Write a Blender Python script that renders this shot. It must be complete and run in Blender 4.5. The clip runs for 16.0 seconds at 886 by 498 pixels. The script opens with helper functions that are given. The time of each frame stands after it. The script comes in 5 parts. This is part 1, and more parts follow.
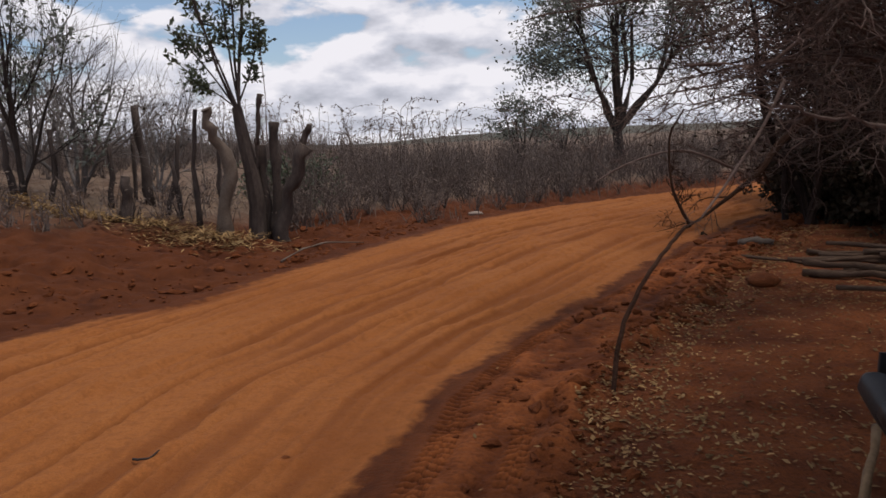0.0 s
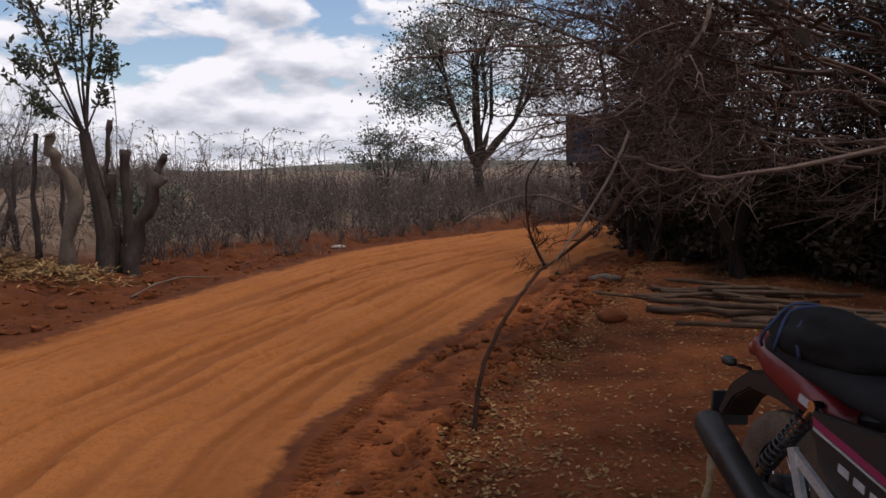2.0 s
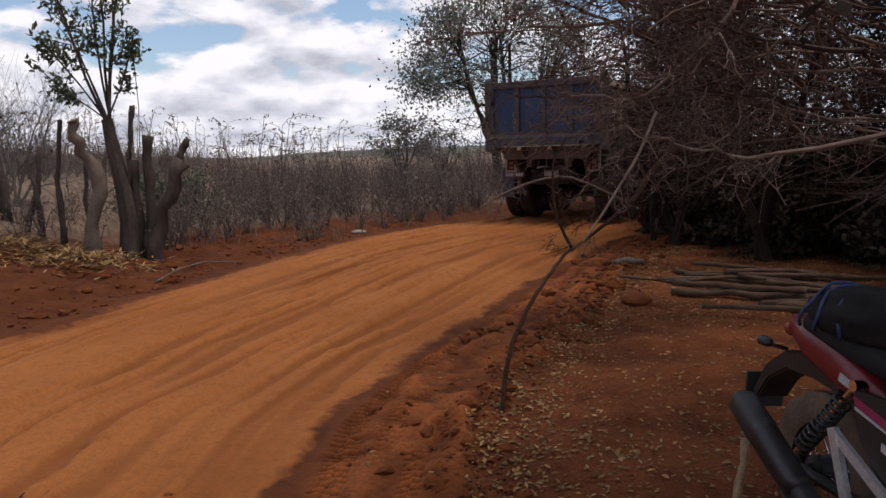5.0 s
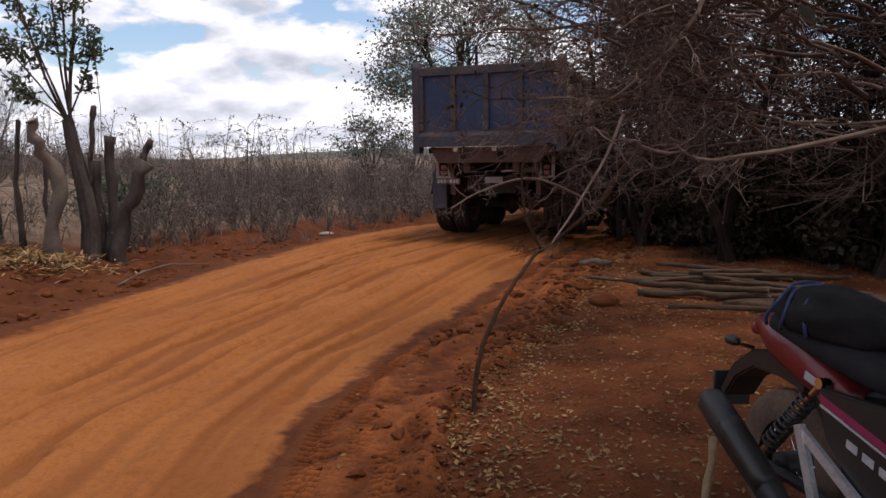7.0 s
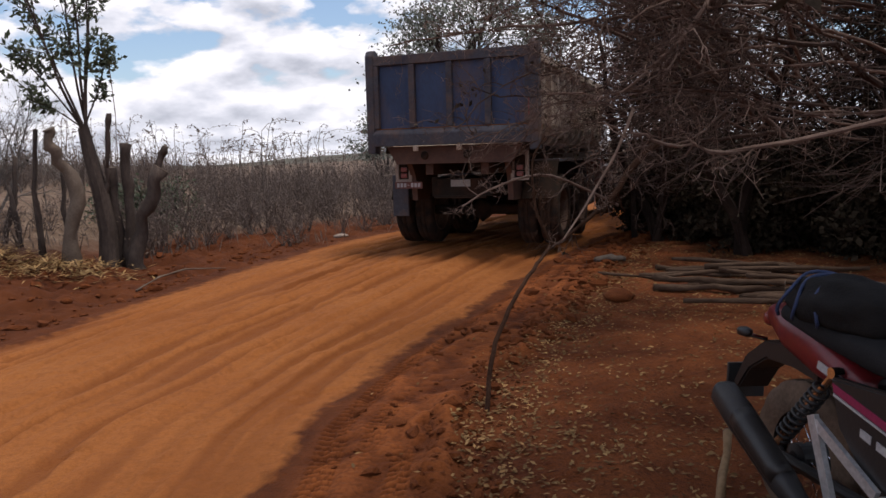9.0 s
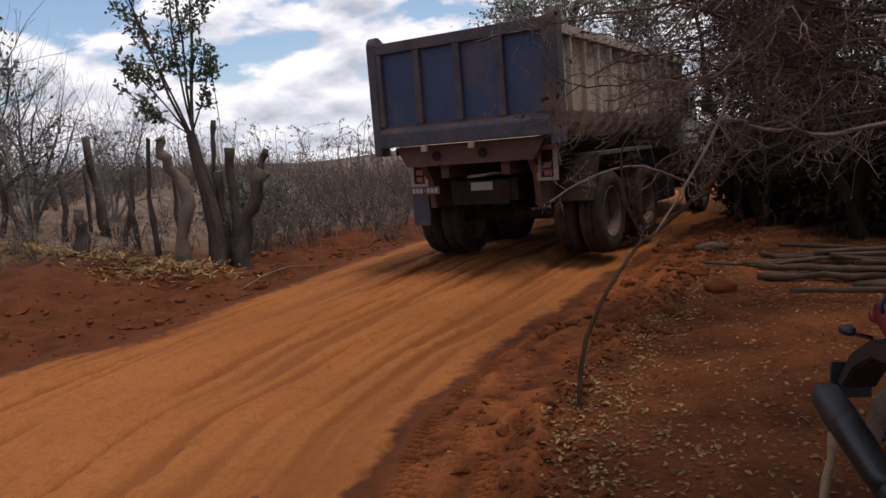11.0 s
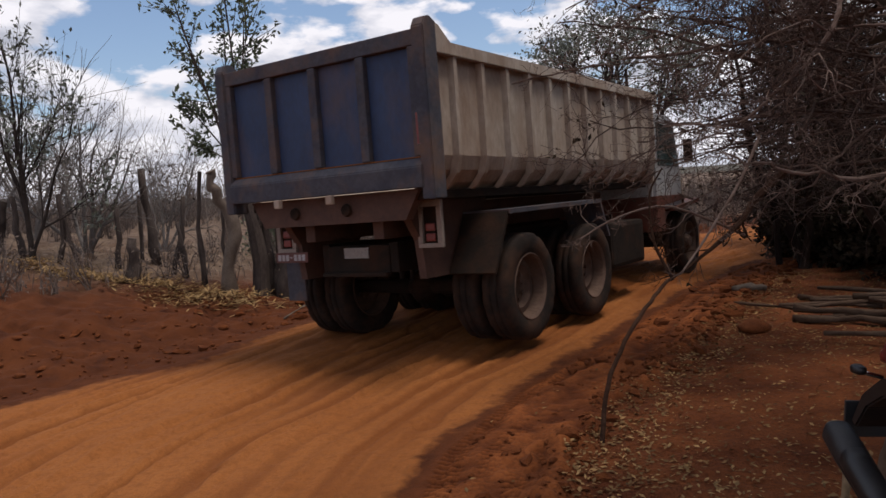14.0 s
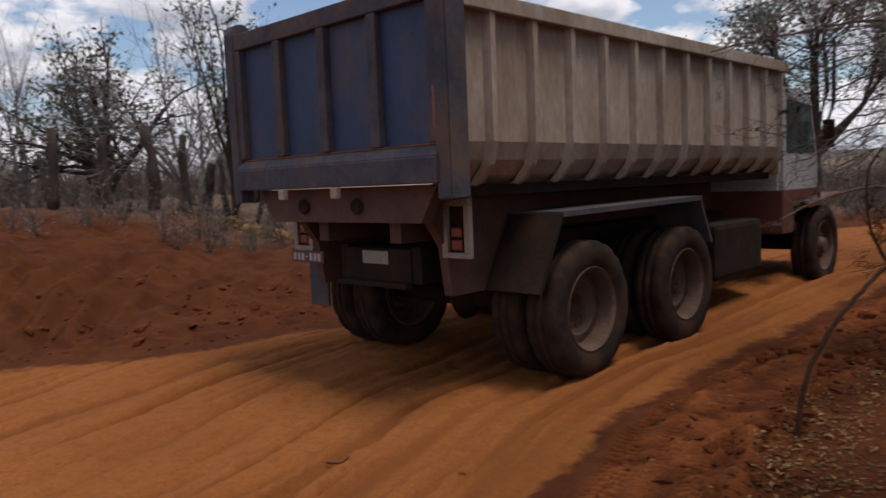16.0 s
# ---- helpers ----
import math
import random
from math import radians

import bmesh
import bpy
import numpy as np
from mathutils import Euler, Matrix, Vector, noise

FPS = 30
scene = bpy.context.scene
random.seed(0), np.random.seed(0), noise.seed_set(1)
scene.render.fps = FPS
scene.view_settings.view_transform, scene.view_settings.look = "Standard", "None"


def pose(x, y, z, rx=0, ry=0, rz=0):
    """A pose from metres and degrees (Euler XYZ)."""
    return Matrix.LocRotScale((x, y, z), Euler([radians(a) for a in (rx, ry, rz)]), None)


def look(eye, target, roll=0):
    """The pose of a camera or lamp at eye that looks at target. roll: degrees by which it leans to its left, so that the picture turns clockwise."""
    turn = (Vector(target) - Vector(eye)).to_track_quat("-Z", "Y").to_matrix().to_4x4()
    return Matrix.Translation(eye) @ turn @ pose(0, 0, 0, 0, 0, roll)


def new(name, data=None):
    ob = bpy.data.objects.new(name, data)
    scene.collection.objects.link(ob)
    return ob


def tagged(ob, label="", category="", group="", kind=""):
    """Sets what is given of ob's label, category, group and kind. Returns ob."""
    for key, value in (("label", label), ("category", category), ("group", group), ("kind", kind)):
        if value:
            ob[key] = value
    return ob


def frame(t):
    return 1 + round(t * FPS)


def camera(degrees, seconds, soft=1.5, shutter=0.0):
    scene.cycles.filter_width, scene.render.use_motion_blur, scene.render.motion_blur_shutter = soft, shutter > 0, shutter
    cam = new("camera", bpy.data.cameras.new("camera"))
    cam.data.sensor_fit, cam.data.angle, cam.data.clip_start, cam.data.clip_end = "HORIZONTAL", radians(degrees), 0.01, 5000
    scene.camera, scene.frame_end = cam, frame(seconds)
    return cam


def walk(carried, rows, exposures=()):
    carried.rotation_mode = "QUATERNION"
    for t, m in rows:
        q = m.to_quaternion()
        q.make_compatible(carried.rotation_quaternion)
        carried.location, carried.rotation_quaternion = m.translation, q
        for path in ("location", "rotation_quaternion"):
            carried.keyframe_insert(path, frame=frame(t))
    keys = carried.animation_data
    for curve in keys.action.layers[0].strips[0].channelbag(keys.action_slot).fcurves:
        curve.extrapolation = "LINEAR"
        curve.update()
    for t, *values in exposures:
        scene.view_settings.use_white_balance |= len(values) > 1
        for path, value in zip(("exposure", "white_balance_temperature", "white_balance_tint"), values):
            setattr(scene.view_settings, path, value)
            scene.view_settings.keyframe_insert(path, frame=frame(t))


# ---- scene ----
cam = camera(61.0, 16.0, soft=1.5, shutter=0.4)
PATH = [
    (0, pose(0.050, -0.004, 1.519, 81.85, 2.81, 1.93)),
    (0.5, pose(0.115, -0.050, 1.549, 81.10, 3.56, -0.09)),
    (1, pose(0.112, 0.004, 1.589, 81.89, 2.81, -5.57)),
    (1.5, pose(0.060, -0.028, 1.587, 83.08, 1.87, -8.39)),
    (2, pose(0.044, -0.022, 1.593, 83.80, 1.19, -8.38)),
    (2.5, pose(0.013, -0.009, 1.601, 84.25, 0.68, -7.49)),
    (3, pose(-0.001, -0.004, 1.591, 84.27, 0.84, -6.70)),
    (3.5, pose(0.014, 0.008, 1.579, 83.89, 1.42, -6.46)),
    (4, pose(0.013, 0.007, 1.572, 83.34, 1.87, -6.46)),
    (6.5, pose(-0.053, 0.001, 1.565, 82.58, 0.95, -8.88)),
    (7, pose(-0.032, 0.013, 1.565, 82.83, 1.39, -9.61)),
    (7.5, pose(-0.020, 0.018, 1.570, 82.89, 1.85, -10.08)),
    (8, pose(-0.015, 0.017, 1.567, 82.89, 2.09, -10.35)),
    (8.5, pose(-0.011, 0.008, 1.570, 82.97, 2.40, -9.72)),
    (9, pose(-0.000, 0.000, 1.550, 82.90, 2.70, -8.50)),
    (9.5, pose(0.029, -0.016, 1.536, 82.74, 3.82, -6.88)),
    (10, pose(0.039, -0.009, 1.577, 82.24, 4.10, -3.88)),
    (12.5, pose(0.139, -0.065, 1.614, 83.76, 5.42, 0.54)),
    (13, pose(0.122, -0.132, 1.609, 84.44, 4.75, 1.77)),
    (13.5, pose(0.129, -0.184, 1.607, 85.27, 4.31, 2.29)),
    (14, pose(0.157, -0.203, 1.607, 85.56, 4.27, 2.22)),
    (14.5, pose(0.163, -0.243, 1.611, 85.68, 3.71, 2.49)),
    (15, pose(0.134, -0.259, 1.593, 85.40, 2.79, 5.04)),
    (15.5, pose(0.071, -0.298, 1.572, 85.19, 1.81, 9.14)),
    (16, pose(0.062, -0.200, 1.585, 84.36, 2.63, 15.29)),
]
walk(cam, PATH, [(t, e, 6700, 14) for t, e in ((0, -0.02), (1.5, 0.10), (4, 0.08), (6.5, 0.38), (8, 0.42), (9, 0.30), (10, 0.20), (12.5, 0.22), (13.5, 0.14), (16, 0.0))])

# ---- world and sun ----
SUN_DIR = Vector((0.28, -0.08, 0.955)).normalized()
world = bpy.data.worlds.new("sky")
scene.world = world
world.use_nodes = True
wn, wl = world.node_tree.nodes, world.node_tree.links
wn.clear()
sky = wn.new("ShaderNodeTexSky")
sky.sky_type = "NISHITA"
sky.sun_disc = False
sky.sun_elevation = math.asin(SUN_DIR.z)
sky.sun_rotation = math.atan2(SUN_DIR.x, SUN_DIR.y)
sky.dust_density = 1.0
sky.ozone_density = 3.0
tc = wn.new("ShaderNodeTexCoord")
sep = wn.new("ShaderNodeSeparateXYZ")
wl.new(tc.outputs["Generated"], sep.inputs[0])


def wmath(op, a, b=None, clamp=False):
    n = wn.new("ShaderNodeMath")
    n.operation, n.use_clamp = op, clamp
    for i, v in enumerate((a, b)):
        if v is None:
            continue
        if isinstance(v, (int, float)):
            n.inputs[i].default_value = v
        else:
            wl.new(v, n.inputs[i])
    return n.outputs[0]


# cumulus heaps: broad, flat-based, lit from above
def wnoise(stretch, offset, detail, rough):
    mp = wn.new("ShaderNodeMapping")
    mp.inputs["Location"].default_value = offset
    mp.inputs["Scale"].default_value = stretch
    wl.new(tc.outputs["Generated"], mp.inputs[0])
    n = wn.new("ShaderNodeTexNoise")
    n.inputs["Scale"].default_value, n.inputs["Detail"].default_value, n.inputs["Roughness"].default_value = 1.0, detail, rough
    wl.new(mp.outputs[0], n.inputs["Vector"])
    return n.outputs[0]


def wramp(v, stops):
    r = wn.new("ShaderNodeValToRGB")
    while len(r.color_ramp.elements) < len(stops):
        r.color_ramp.elements.new(0.5)
    for e, (p, c) in zip(r.color_ramp.elements, stops):
        e.position, e.color = p, (*c, 1)
    wl.new(v, r.inputs[0])
    return r.outputs[0]


STRETCH, OFF = (7.5, 7.5, 17.0), (2.3, 4.6, 0.9)
dens = wnoise(STRETCH, OFF, 9, 0.50)
above = wnoise(STRETCH, (OFF[0], OFF[1], OFF[2] + 0.36), 6, 0.5)
# fewer gaps towards the horizon
low = wmath("MULTIPLY", wmath("SUBTRACT", 0.16, sep.outputs[2]), 0.95)
cover = wmath("ADD", dens, wmath("MAXIMUM", low, -0.02))
mask = wramp(cover, [(0.435, (0, 0, 0)), (0.50, (1, 1, 1))])
lit = wmath("ADD", wmath("MULTIPLY", wmath("SUBTRACT", dens, above), 3.0), 0.62)
tone = wramp(lit, [(0.2, (0.50, 0.54, 0.63)), (0.55, (0.74, 0.78, 0.88)), (0.85, (1.0, 1.02, 1.09))])
skyb = wn.new("ShaderNodeBackground")
skyb.inputs[1].default_value = 0.125
wl.new(sky.outputs[0], skyb.inputs[0])
cloudb = wn.new("ShaderNodeBackground")
cloudb.inputs[1].default_value = 0.86
wl.new(tone, cloudb.inputs[0])
mixs = wn.new("ShaderNodeMixShader")
wl.new(mask, mixs.inputs[0])
wl.new(skyb.outputs[0], mixs.inputs[1])
wl.new(cloudb.outputs[0], mixs.inputs[2])
wout = wn.new("ShaderNodeOutputWorld")
wl.new(mixs.outputs[0], wout.inputs[0])

sun_data = bpy.data.lights.new("sun", "SUN")
sun_data.energy, sun_data.angle, sun_data.color = 2.1, radians(20), (1.0, 0.94, 0.85)
sun = new("sun", sun_data)
sun.matrix_world = look(SUN_DIR * 50, (0, 0, 0))


# ---- materials ----
def material(name, base, second, scale=8.0, rough=0.85, metal=0.0, bump=0.25, fine=60.0, spots=None, translucent=0.0, island=0.0, stretch=(1, 1, 1)):
    """A surface of two mottled tones with fine grain and relief; spots: (colour, scale, low, high) adds worn or dusty patches."""
    m = bpy.data.materials.new(name)
    m.use_nodes = True
    n, l = m.node_tree.nodes, m.node_tree.links
    bsdf = n["Principled BSDF"]
    co = n.new("ShaderNodeTexCoord")
    mp = n.new("ShaderNodeMapping")
    mp.inputs["Scale"].default_value = stretch
    l.new(co.outputs["Object"], mp.inputs[0])

    def noisy(sc, det):
        t = n.new("ShaderNodeTexNoise")
        t.inputs["Scale"].default_value, t.inputs["Detail"].default_value, t.inputs["Roughness"].default_value = sc, det, 0.62
        l.new(mp.outputs[0], t.inputs["Vector"])
        return t.outputs[0]

    def ramp(v, lo, hi):
        r = n.new("ShaderNodeMapRange")
        r.inputs[1].default_value, r.inputs[2].default_value = lo, hi
        l.new(v, r.inputs[0])
        return r.outputs[0]

    def blend(f, a, b, mode="MIX"):
        x = n.new("ShaderNodeMix")
        x.data_type, x.blend_type = "RGBA", mode
        for sock, v in ((x.inputs[0], f), (x.inputs[6], a), (x.inputs[7], b)):
            if isinstance(v, tuple):
                sock.default_value = (*v, 1)
            elif isinstance(v, (int, float)):
                sock.default_value = v
            else:
                l.new(v, sock)
        return x.outputs[2]

    coarse, grain = noisy(scale, 5), noisy(fine, 3)
    col = blend(ramp(coarse, 0.32, 0.68), base, second)
    col = blend(ramp(grain, 0.3, 0.7), col, blend(0.30, col, (0.02, 0.015, 0.01)))
    if spots:
        col = blend(ramp(noisy(spots[1], 6), spots[2], spots[3]), col, spots[0])
    if island:
        ge = n.new("ShaderNodeNewGeometry")
        hs = n.new("ShaderNodeHueSaturation")
        l.new(col, hs.inputs["Color"])
        r = n.new("ShaderNodeMapRange")
        r.inputs[3].default_value, r.inputs[4].default_value = 1 - island, 1 + island
        l.new(ge.outputs["Random Per Island"], r.inputs[0])
        l.new(r.outputs[0], hs.inputs["Value"])
        col = hs.outputs[0]
    l.new(col, bsdf.inputs["Base Color"])
    bsdf.inputs["Roughness"].default_value, bsdf.inputs["Metallic"].default_value = rough, metal
    if rough > 0.84:
        bsdf.inputs["Specular IOR Level"].default_value = 0.15
    if bump:
        b = n.new("ShaderNodeBump")
        b.inputs["Strength"].default_value, b.inputs["Distance"].default_value = bump, 0.02
        l.new(grain, b.inputs["Height"])
        l.new(b.outputs[0], bsdf.inputs["Normal"])
    if translucent:
        tr = n.new("ShaderNodeBsdfTranslucent")
        l.new(col, tr.inputs[0])
        mx = n.new("ShaderNodeMixShader")
        mx.inputs[0].default_value = translucent
        l.new(bsdf.outputs[0], mx.inputs[1])
        l.new(tr.outputs[0], mx.inputs[2])
        l.new(mx.outputs[0], n["Material Output"].inputs[0])
    return m


BARK = material("grey_bark", (0.03, 0.023, 0.02), (0.065, 0.05, 0.043), 5, 0.9, fine=40, bump=0.5)
TWIG = material("dry_twig", (0.105, 0.066, 0.052), (0.21, 0.15, 0.125), 3, 0.92, fine=30, island=0.35)
# darker copy of the twig: the thicket's inner shade is put into its colour
SHADETWIG = material("shaded_twig", (0.018, 0.011, 0.009), (0.048, 0.031, 0.025), 3, 0.92, fine=30, island=0.4)
BAREBARK = material("bare_grey_bark", (0.13, 0.115, 0.105), (0.21, 0.185, 0.17), 5, 0.9, fine=40, bump=0.3)
STICKBARK = material("brown_stick_bark", (0.030, 0.0125, 0.0065), (0.062, 0.029, 0.017), 6, 0.92, fine=50, bump=0.5)
OLDWOOD = material("weathered_pole_wood", (0.20, 0.12, 0.06), (0.28, 0.18, 0.10), 6, 0.85, fine=50)
PALEBARK = material("pale_bark", (0.12, 0.09, 0.07), (0.18, 0.14, 0.11), 6, 0.9, fine=40, bump=0.5)
STALK = material("dry_stalk", (0.14, 0.108, 0.09), (0.22, 0.175, 0.145), 2, 0.9, fine=20, bump=0, island=0.3)
THICKTWIG = material("thicket_twig", (0.058, 0.036, 0.029), (0.125, 0.085, 0.070), 3, 0.92, fine=30, island=0.4)
LEAF = material("grey_green_leaf", (0.11, 0.125, 0.10), (0.18, 0.195, 0.155), 2, 0.55, fine=20, bump=0, translucent=0.25, island=0.4)
YOUNG = material("fresh_leaf", (0.065, 0.085, 0.045), (0.11, 0.13, 0.075), 2, 0.5, fine=20, bump=0, translucent=0.3, island=0.35)
# leaf tone lowered to carry the shade inside the thicket
DARKLEAF = material("dusty_shaded_leaf", (0.024, 0.018, 0.012), (0.055, 0.040, 0.026), 2, 0.92, fine=20, bump=0, translucent=0.12, island=0.45)
BROWNLEAF = material("brown_brush_leaf", (0.155, 0.118, 0.098), (0.235, 0.185, 0.155), 2, 0.9, fine=20, bump=0, translucent=0.3, island=0.22)
MIDLEAF = material("dull_green_leaf", (0.075, 0.085, 0.055), (0.12, 0.13, 0.085), 2, 0.7, fine=20, bump=0, translucent=0.25, island=0.35)
LITTER = material("dry_fallen_leaf", (0.12, 0.058, 0.021), (0.33, 0.20, 0.085), 3, 0.85, fine=30, bump=0, island=0.5)
STRAW = material("dry_straw", (0.22, 0.125, 0.050), (0.36, 0.235, 0.105), 3, 0.85, fine=30, bump=0, island=0.45)
CLOD = material("red_clod", (0.105, 0.028, 0.0078), (0.18, 0.052, 0.0145), 9, 0.95, fine=70, bump=0.8)
STUMPBARK = material("weathered_stump_bark", (0.048, 0.036, 0.031), (0.105, 0.080, 0.068), 7, 0.92, fine=45, bump=0.7, stretch=(1, 1, 0.35))
SCRUBTWIG = material("scrub_twig", (0.085, 0.062, 0.053), (0.15, 0.115, 0.10), 3, 0.9, fine=30, island=0.25)
STONE = material("pale_stone", (0.26, 0.20, 0.16), (0.36, 0.29, 0.24), 9, 0.85)
DUSTC = (0.19, 0.115, 0.078)
BLUE = material("blue_truck_paint", (0.013, 0.031, 0.082), (0.023, 0.048, 0.118), 3, 0.7, fine=25, bump=0.1, spots=((0.115, 0.068, 0.050), 2.2, 0.50, 0.92), stretch=(1, 1, 0.5))
GREYPAINT = material("dusty_grey_paint", (0.050, 0.054, 0.072), (0.092, 0.088, 0.098), 3, 0.86, fine=25, bump=0.15, spots=((0.15, 0.085, 0.054), 2.4, 0.47, 0.80))
BEDSIDE = material("weathered_bed_paint", (0.40, 0.33, 0.265), (0.50, 0.43, 0.36), 2.5, 0.88, fine=25, bump=0.15, spots=((0.19, 0.105, 0.062), 1.6, 0.42, 0.80), stretch=(1, 1, 0.4))
CHASSIS = material("dusty_black_steel", (0.012, 0.009, 0.008), (0.024, 0.016, 0.012), 4, 0.92, fine=30, spots=((0.055, 0.023, 0.012), 3, 0.48, 0.85))
REDDUST = material("dusty_red_frame", (0.06, 0.027, 0.019), (0.10, 0.046, 0.03), 4, 0.8, fine=30)
RUBBER = material("dusty_tyre_rubber", (0.014, 0.011, 0.010), (0.032, 0.022, 0.018), 6, 0.95, fine=50, spots=((0.085, 0.040, 0.022), 4, 0.45, 0.82))
RIM = material("dusty_steel_rim", (0.075, 0.036, 0.022), (0.14, 0.082, 0.055), 6, 0.8, metal=0.1, fine=40)
CABWHITE = material("white_cab_paint", (0.36, 0.37, 0.38), (0.45, 0.45, 0.45), 3, 0.4, fine=30, bump=0.05, spots=(DUSTC, 1.5, 0.55, 0.85))
CABRED = material("red_cab_paint", (0.12, 0.026, 0.014), (0.16, 0.038, 0.02), 4, 0.7, fine=30, spots=((0.07, 0.035, 0.022), 2, 0.45, 0.75))
REDLENS = material("red_lens", (0.16, 0.015, 0.012), (0.22, 0.03, 0.02), 8, 0.3, fine=90, bump=0.1)
ORANGEDUST = material("orange_road_dust", (0.20, 0.075, 0.025), (0.27, 0.11, 0.04), 9, 0.95)
CREAM = material("cream_lamp_frame", (0.24, 0.19, 0.155), (0.32, 0.26, 0.22), 5, 0.7)
WHITEP = material("white_plate", (0.22, 0.20, 0.18), (0.30, 0.27, 0.25), 8, 0.6)
PLATERED = material("dark_red_plate", (0.10, 0.03, 0.025), (0.14, 0.045, 0.035), 8, 0.6)
GLASS = material("cab_glass", (0.03, 0.05, 0.05), (0.05, 0.08, 0.08), 3, 0.08, fine=9, bump=0)
BIKEBLACK = material("black_bike_plastic", (0.006, 0.006, 0.007), (0.012, 0.011, 0.011), 6, 0.45, fine=60, bump=0.05, spots=((0.035, 0.022, 0.015), 3, 0.58, 0.9))
BIKEGREY = material("dark_grey_muffler", (0.016, 0.017, 0.019), (0.03, 0.029, 0.03), 6, 0.5, metal=0.3, fine=60, bump=0.05, spots=((0.04, 0.03, 0.022), 4, 0.55, 0.9))
BIKERED = material("red_bike_paint", (0.13, 0.008, 0.012), (0.17, 0.012, 0.016), 5, 0.3, fine=60, bump=0.02)
BIKEMAGENTA = material("dark_magenta_stripe", (0.22, 0.015, 0.06), (0.28, 0.02, 0.08), 5, 0.35, fine=60, bump=0.02)
SEAT = material("grey_black_seat", (0.010, 0.0105, 0.012), (0.018, 0.018, 0.020), 9, 0.86, fine=120, bump=0.2)
ALLOY = material("dull_alloy", (0.5, 0.5, 0.51), (0.62, 0.62, 0.62), 8, 0.45, metal=0.7, fine=60, bump=0.1)
CHROME = material("chrome", (0.60, 0.60, 0.62), (0.70, 0.70, 0.71), 8, 0.15, metal=1.0, bump=0)
BLUECLOTH = material("dark_blue_strap", (0.015, 0.03, 0.09), (0.03, 0.05, 0.12), 12, 0.8, fine=80)
BLACKBAG = material("black_bag_cloth", (0.006, 0.006, 0.007), (0.014, 0.013, 0.013), 12, 0.9, fine=90)
LETTER = material("pale_lettering", (0.34, 0.33, 0.33), (0.42, 0.40, 0.40), 8, 0.5, bump=0)


# ---- building helpers ----
def mesh_of(bm, mat, name, smooth=False):
    me = bpy.data.meshes.new(name)
    bm.to_mesh(me)
    bm.free()
    me.materials.append(mat)
    if smooth:
        me.shade_smooth()
    return me


def part(name, bm, mat, parent=None, label="", smooth=False, at=None):
    ob = new(name, mesh_of(bm, mat, name, smooth))
    if parent:
        ob.parent = parent
    if at is not None:
        ob.matrix_basis = at
    return tagged(ob, label)


def thing(name, label, category, m=None, group="", kind=""):
    ob = new(name)
    ob.empty_display_size = 0.1
    if m is not None:
        ob.matrix_basis = m
    return tagged(ob, label, category, group, kind)


def box(bm, x0, x1, y0, y1, z0, z1, bevel=0.0, m=None):
    r = bmesh.ops.create_cube(bm, size=1.0)
    vs = r["verts"]
    for v in vs:
        v.co = Vector(((x0 + x1) / 2 + v.co.x * (x1 - x0), (y0 + y1) / 2 + v.co.y * (y1 - y0), (z0 + z1) / 2 + v.co.z * (z1 - z0)))
    if bevel:
        es = list({e for v in vs for e in v.link_edges})
        out = bmesh.ops.bevel(bm, geom=es, offset=bevel, segments=2, affect="EDGES", profile=0.6)
        vs = list({v for f in out["faces"] for v in f.verts} | {v for v in vs if v.is_valid})
    if m is not None:
        for v in vs:
            v.co = m @ v.co
    return vs


def boxed(*a, bevel=0.01, m=None):
    bm = bmesh.new()
    box(bm, *a, bevel=bevel, m=m)
    return bm


def prism(points, x0, x1, bevel=0.0):
    """A sheet with the outline (y, z), from x0 to x1."""
    bm = bmesh.new()
    a = [bm.verts.new((x0, y, z)) for y, z in points]
    b = [bm.verts.new((x1, y, z)) for y, z in points]
    bm.faces.new(a)
    bm.faces.new(b[::-1])
    for i in range(len(points)):
        j = (i + 1) % len(points)
        bm.faces.new((a[i], b[i], b[j], a[j]))
    bmesh.ops.recalc_face_normals(bm, faces=bm.faces)
    if bevel:
        bmesh.ops.bevel(bm, geom=list(bm.edges), offset=bevel, segments=2, affect="EDGES")
    return bm


def lathe(profile, seg=40, axis="X"):
    """A body turned round the axis: profile of (along, radius)."""
    bm = bmesh.new()
    rings = []
    for u, r in profile:
        ring = []
        for i in range(seg):
            a = 2 * math.pi * i / seg
            p = (u, r * math.cos(a), r * math.sin(a)) if axis == "X" else (r * math.cos(a), r * math.sin(a), u)
            ring.append(bm.verts.new(p))
        rings.append(ring)
    for p, q in zip(rings, rings[1:]):
        for i in range(seg):
            bm.faces.new((p[i], p[(i + 1) % seg], q[(i + 1) % seg], q[i]))
    bmesh.ops.recalc_face_normals(bm, faces=bm.faces)
    return bm


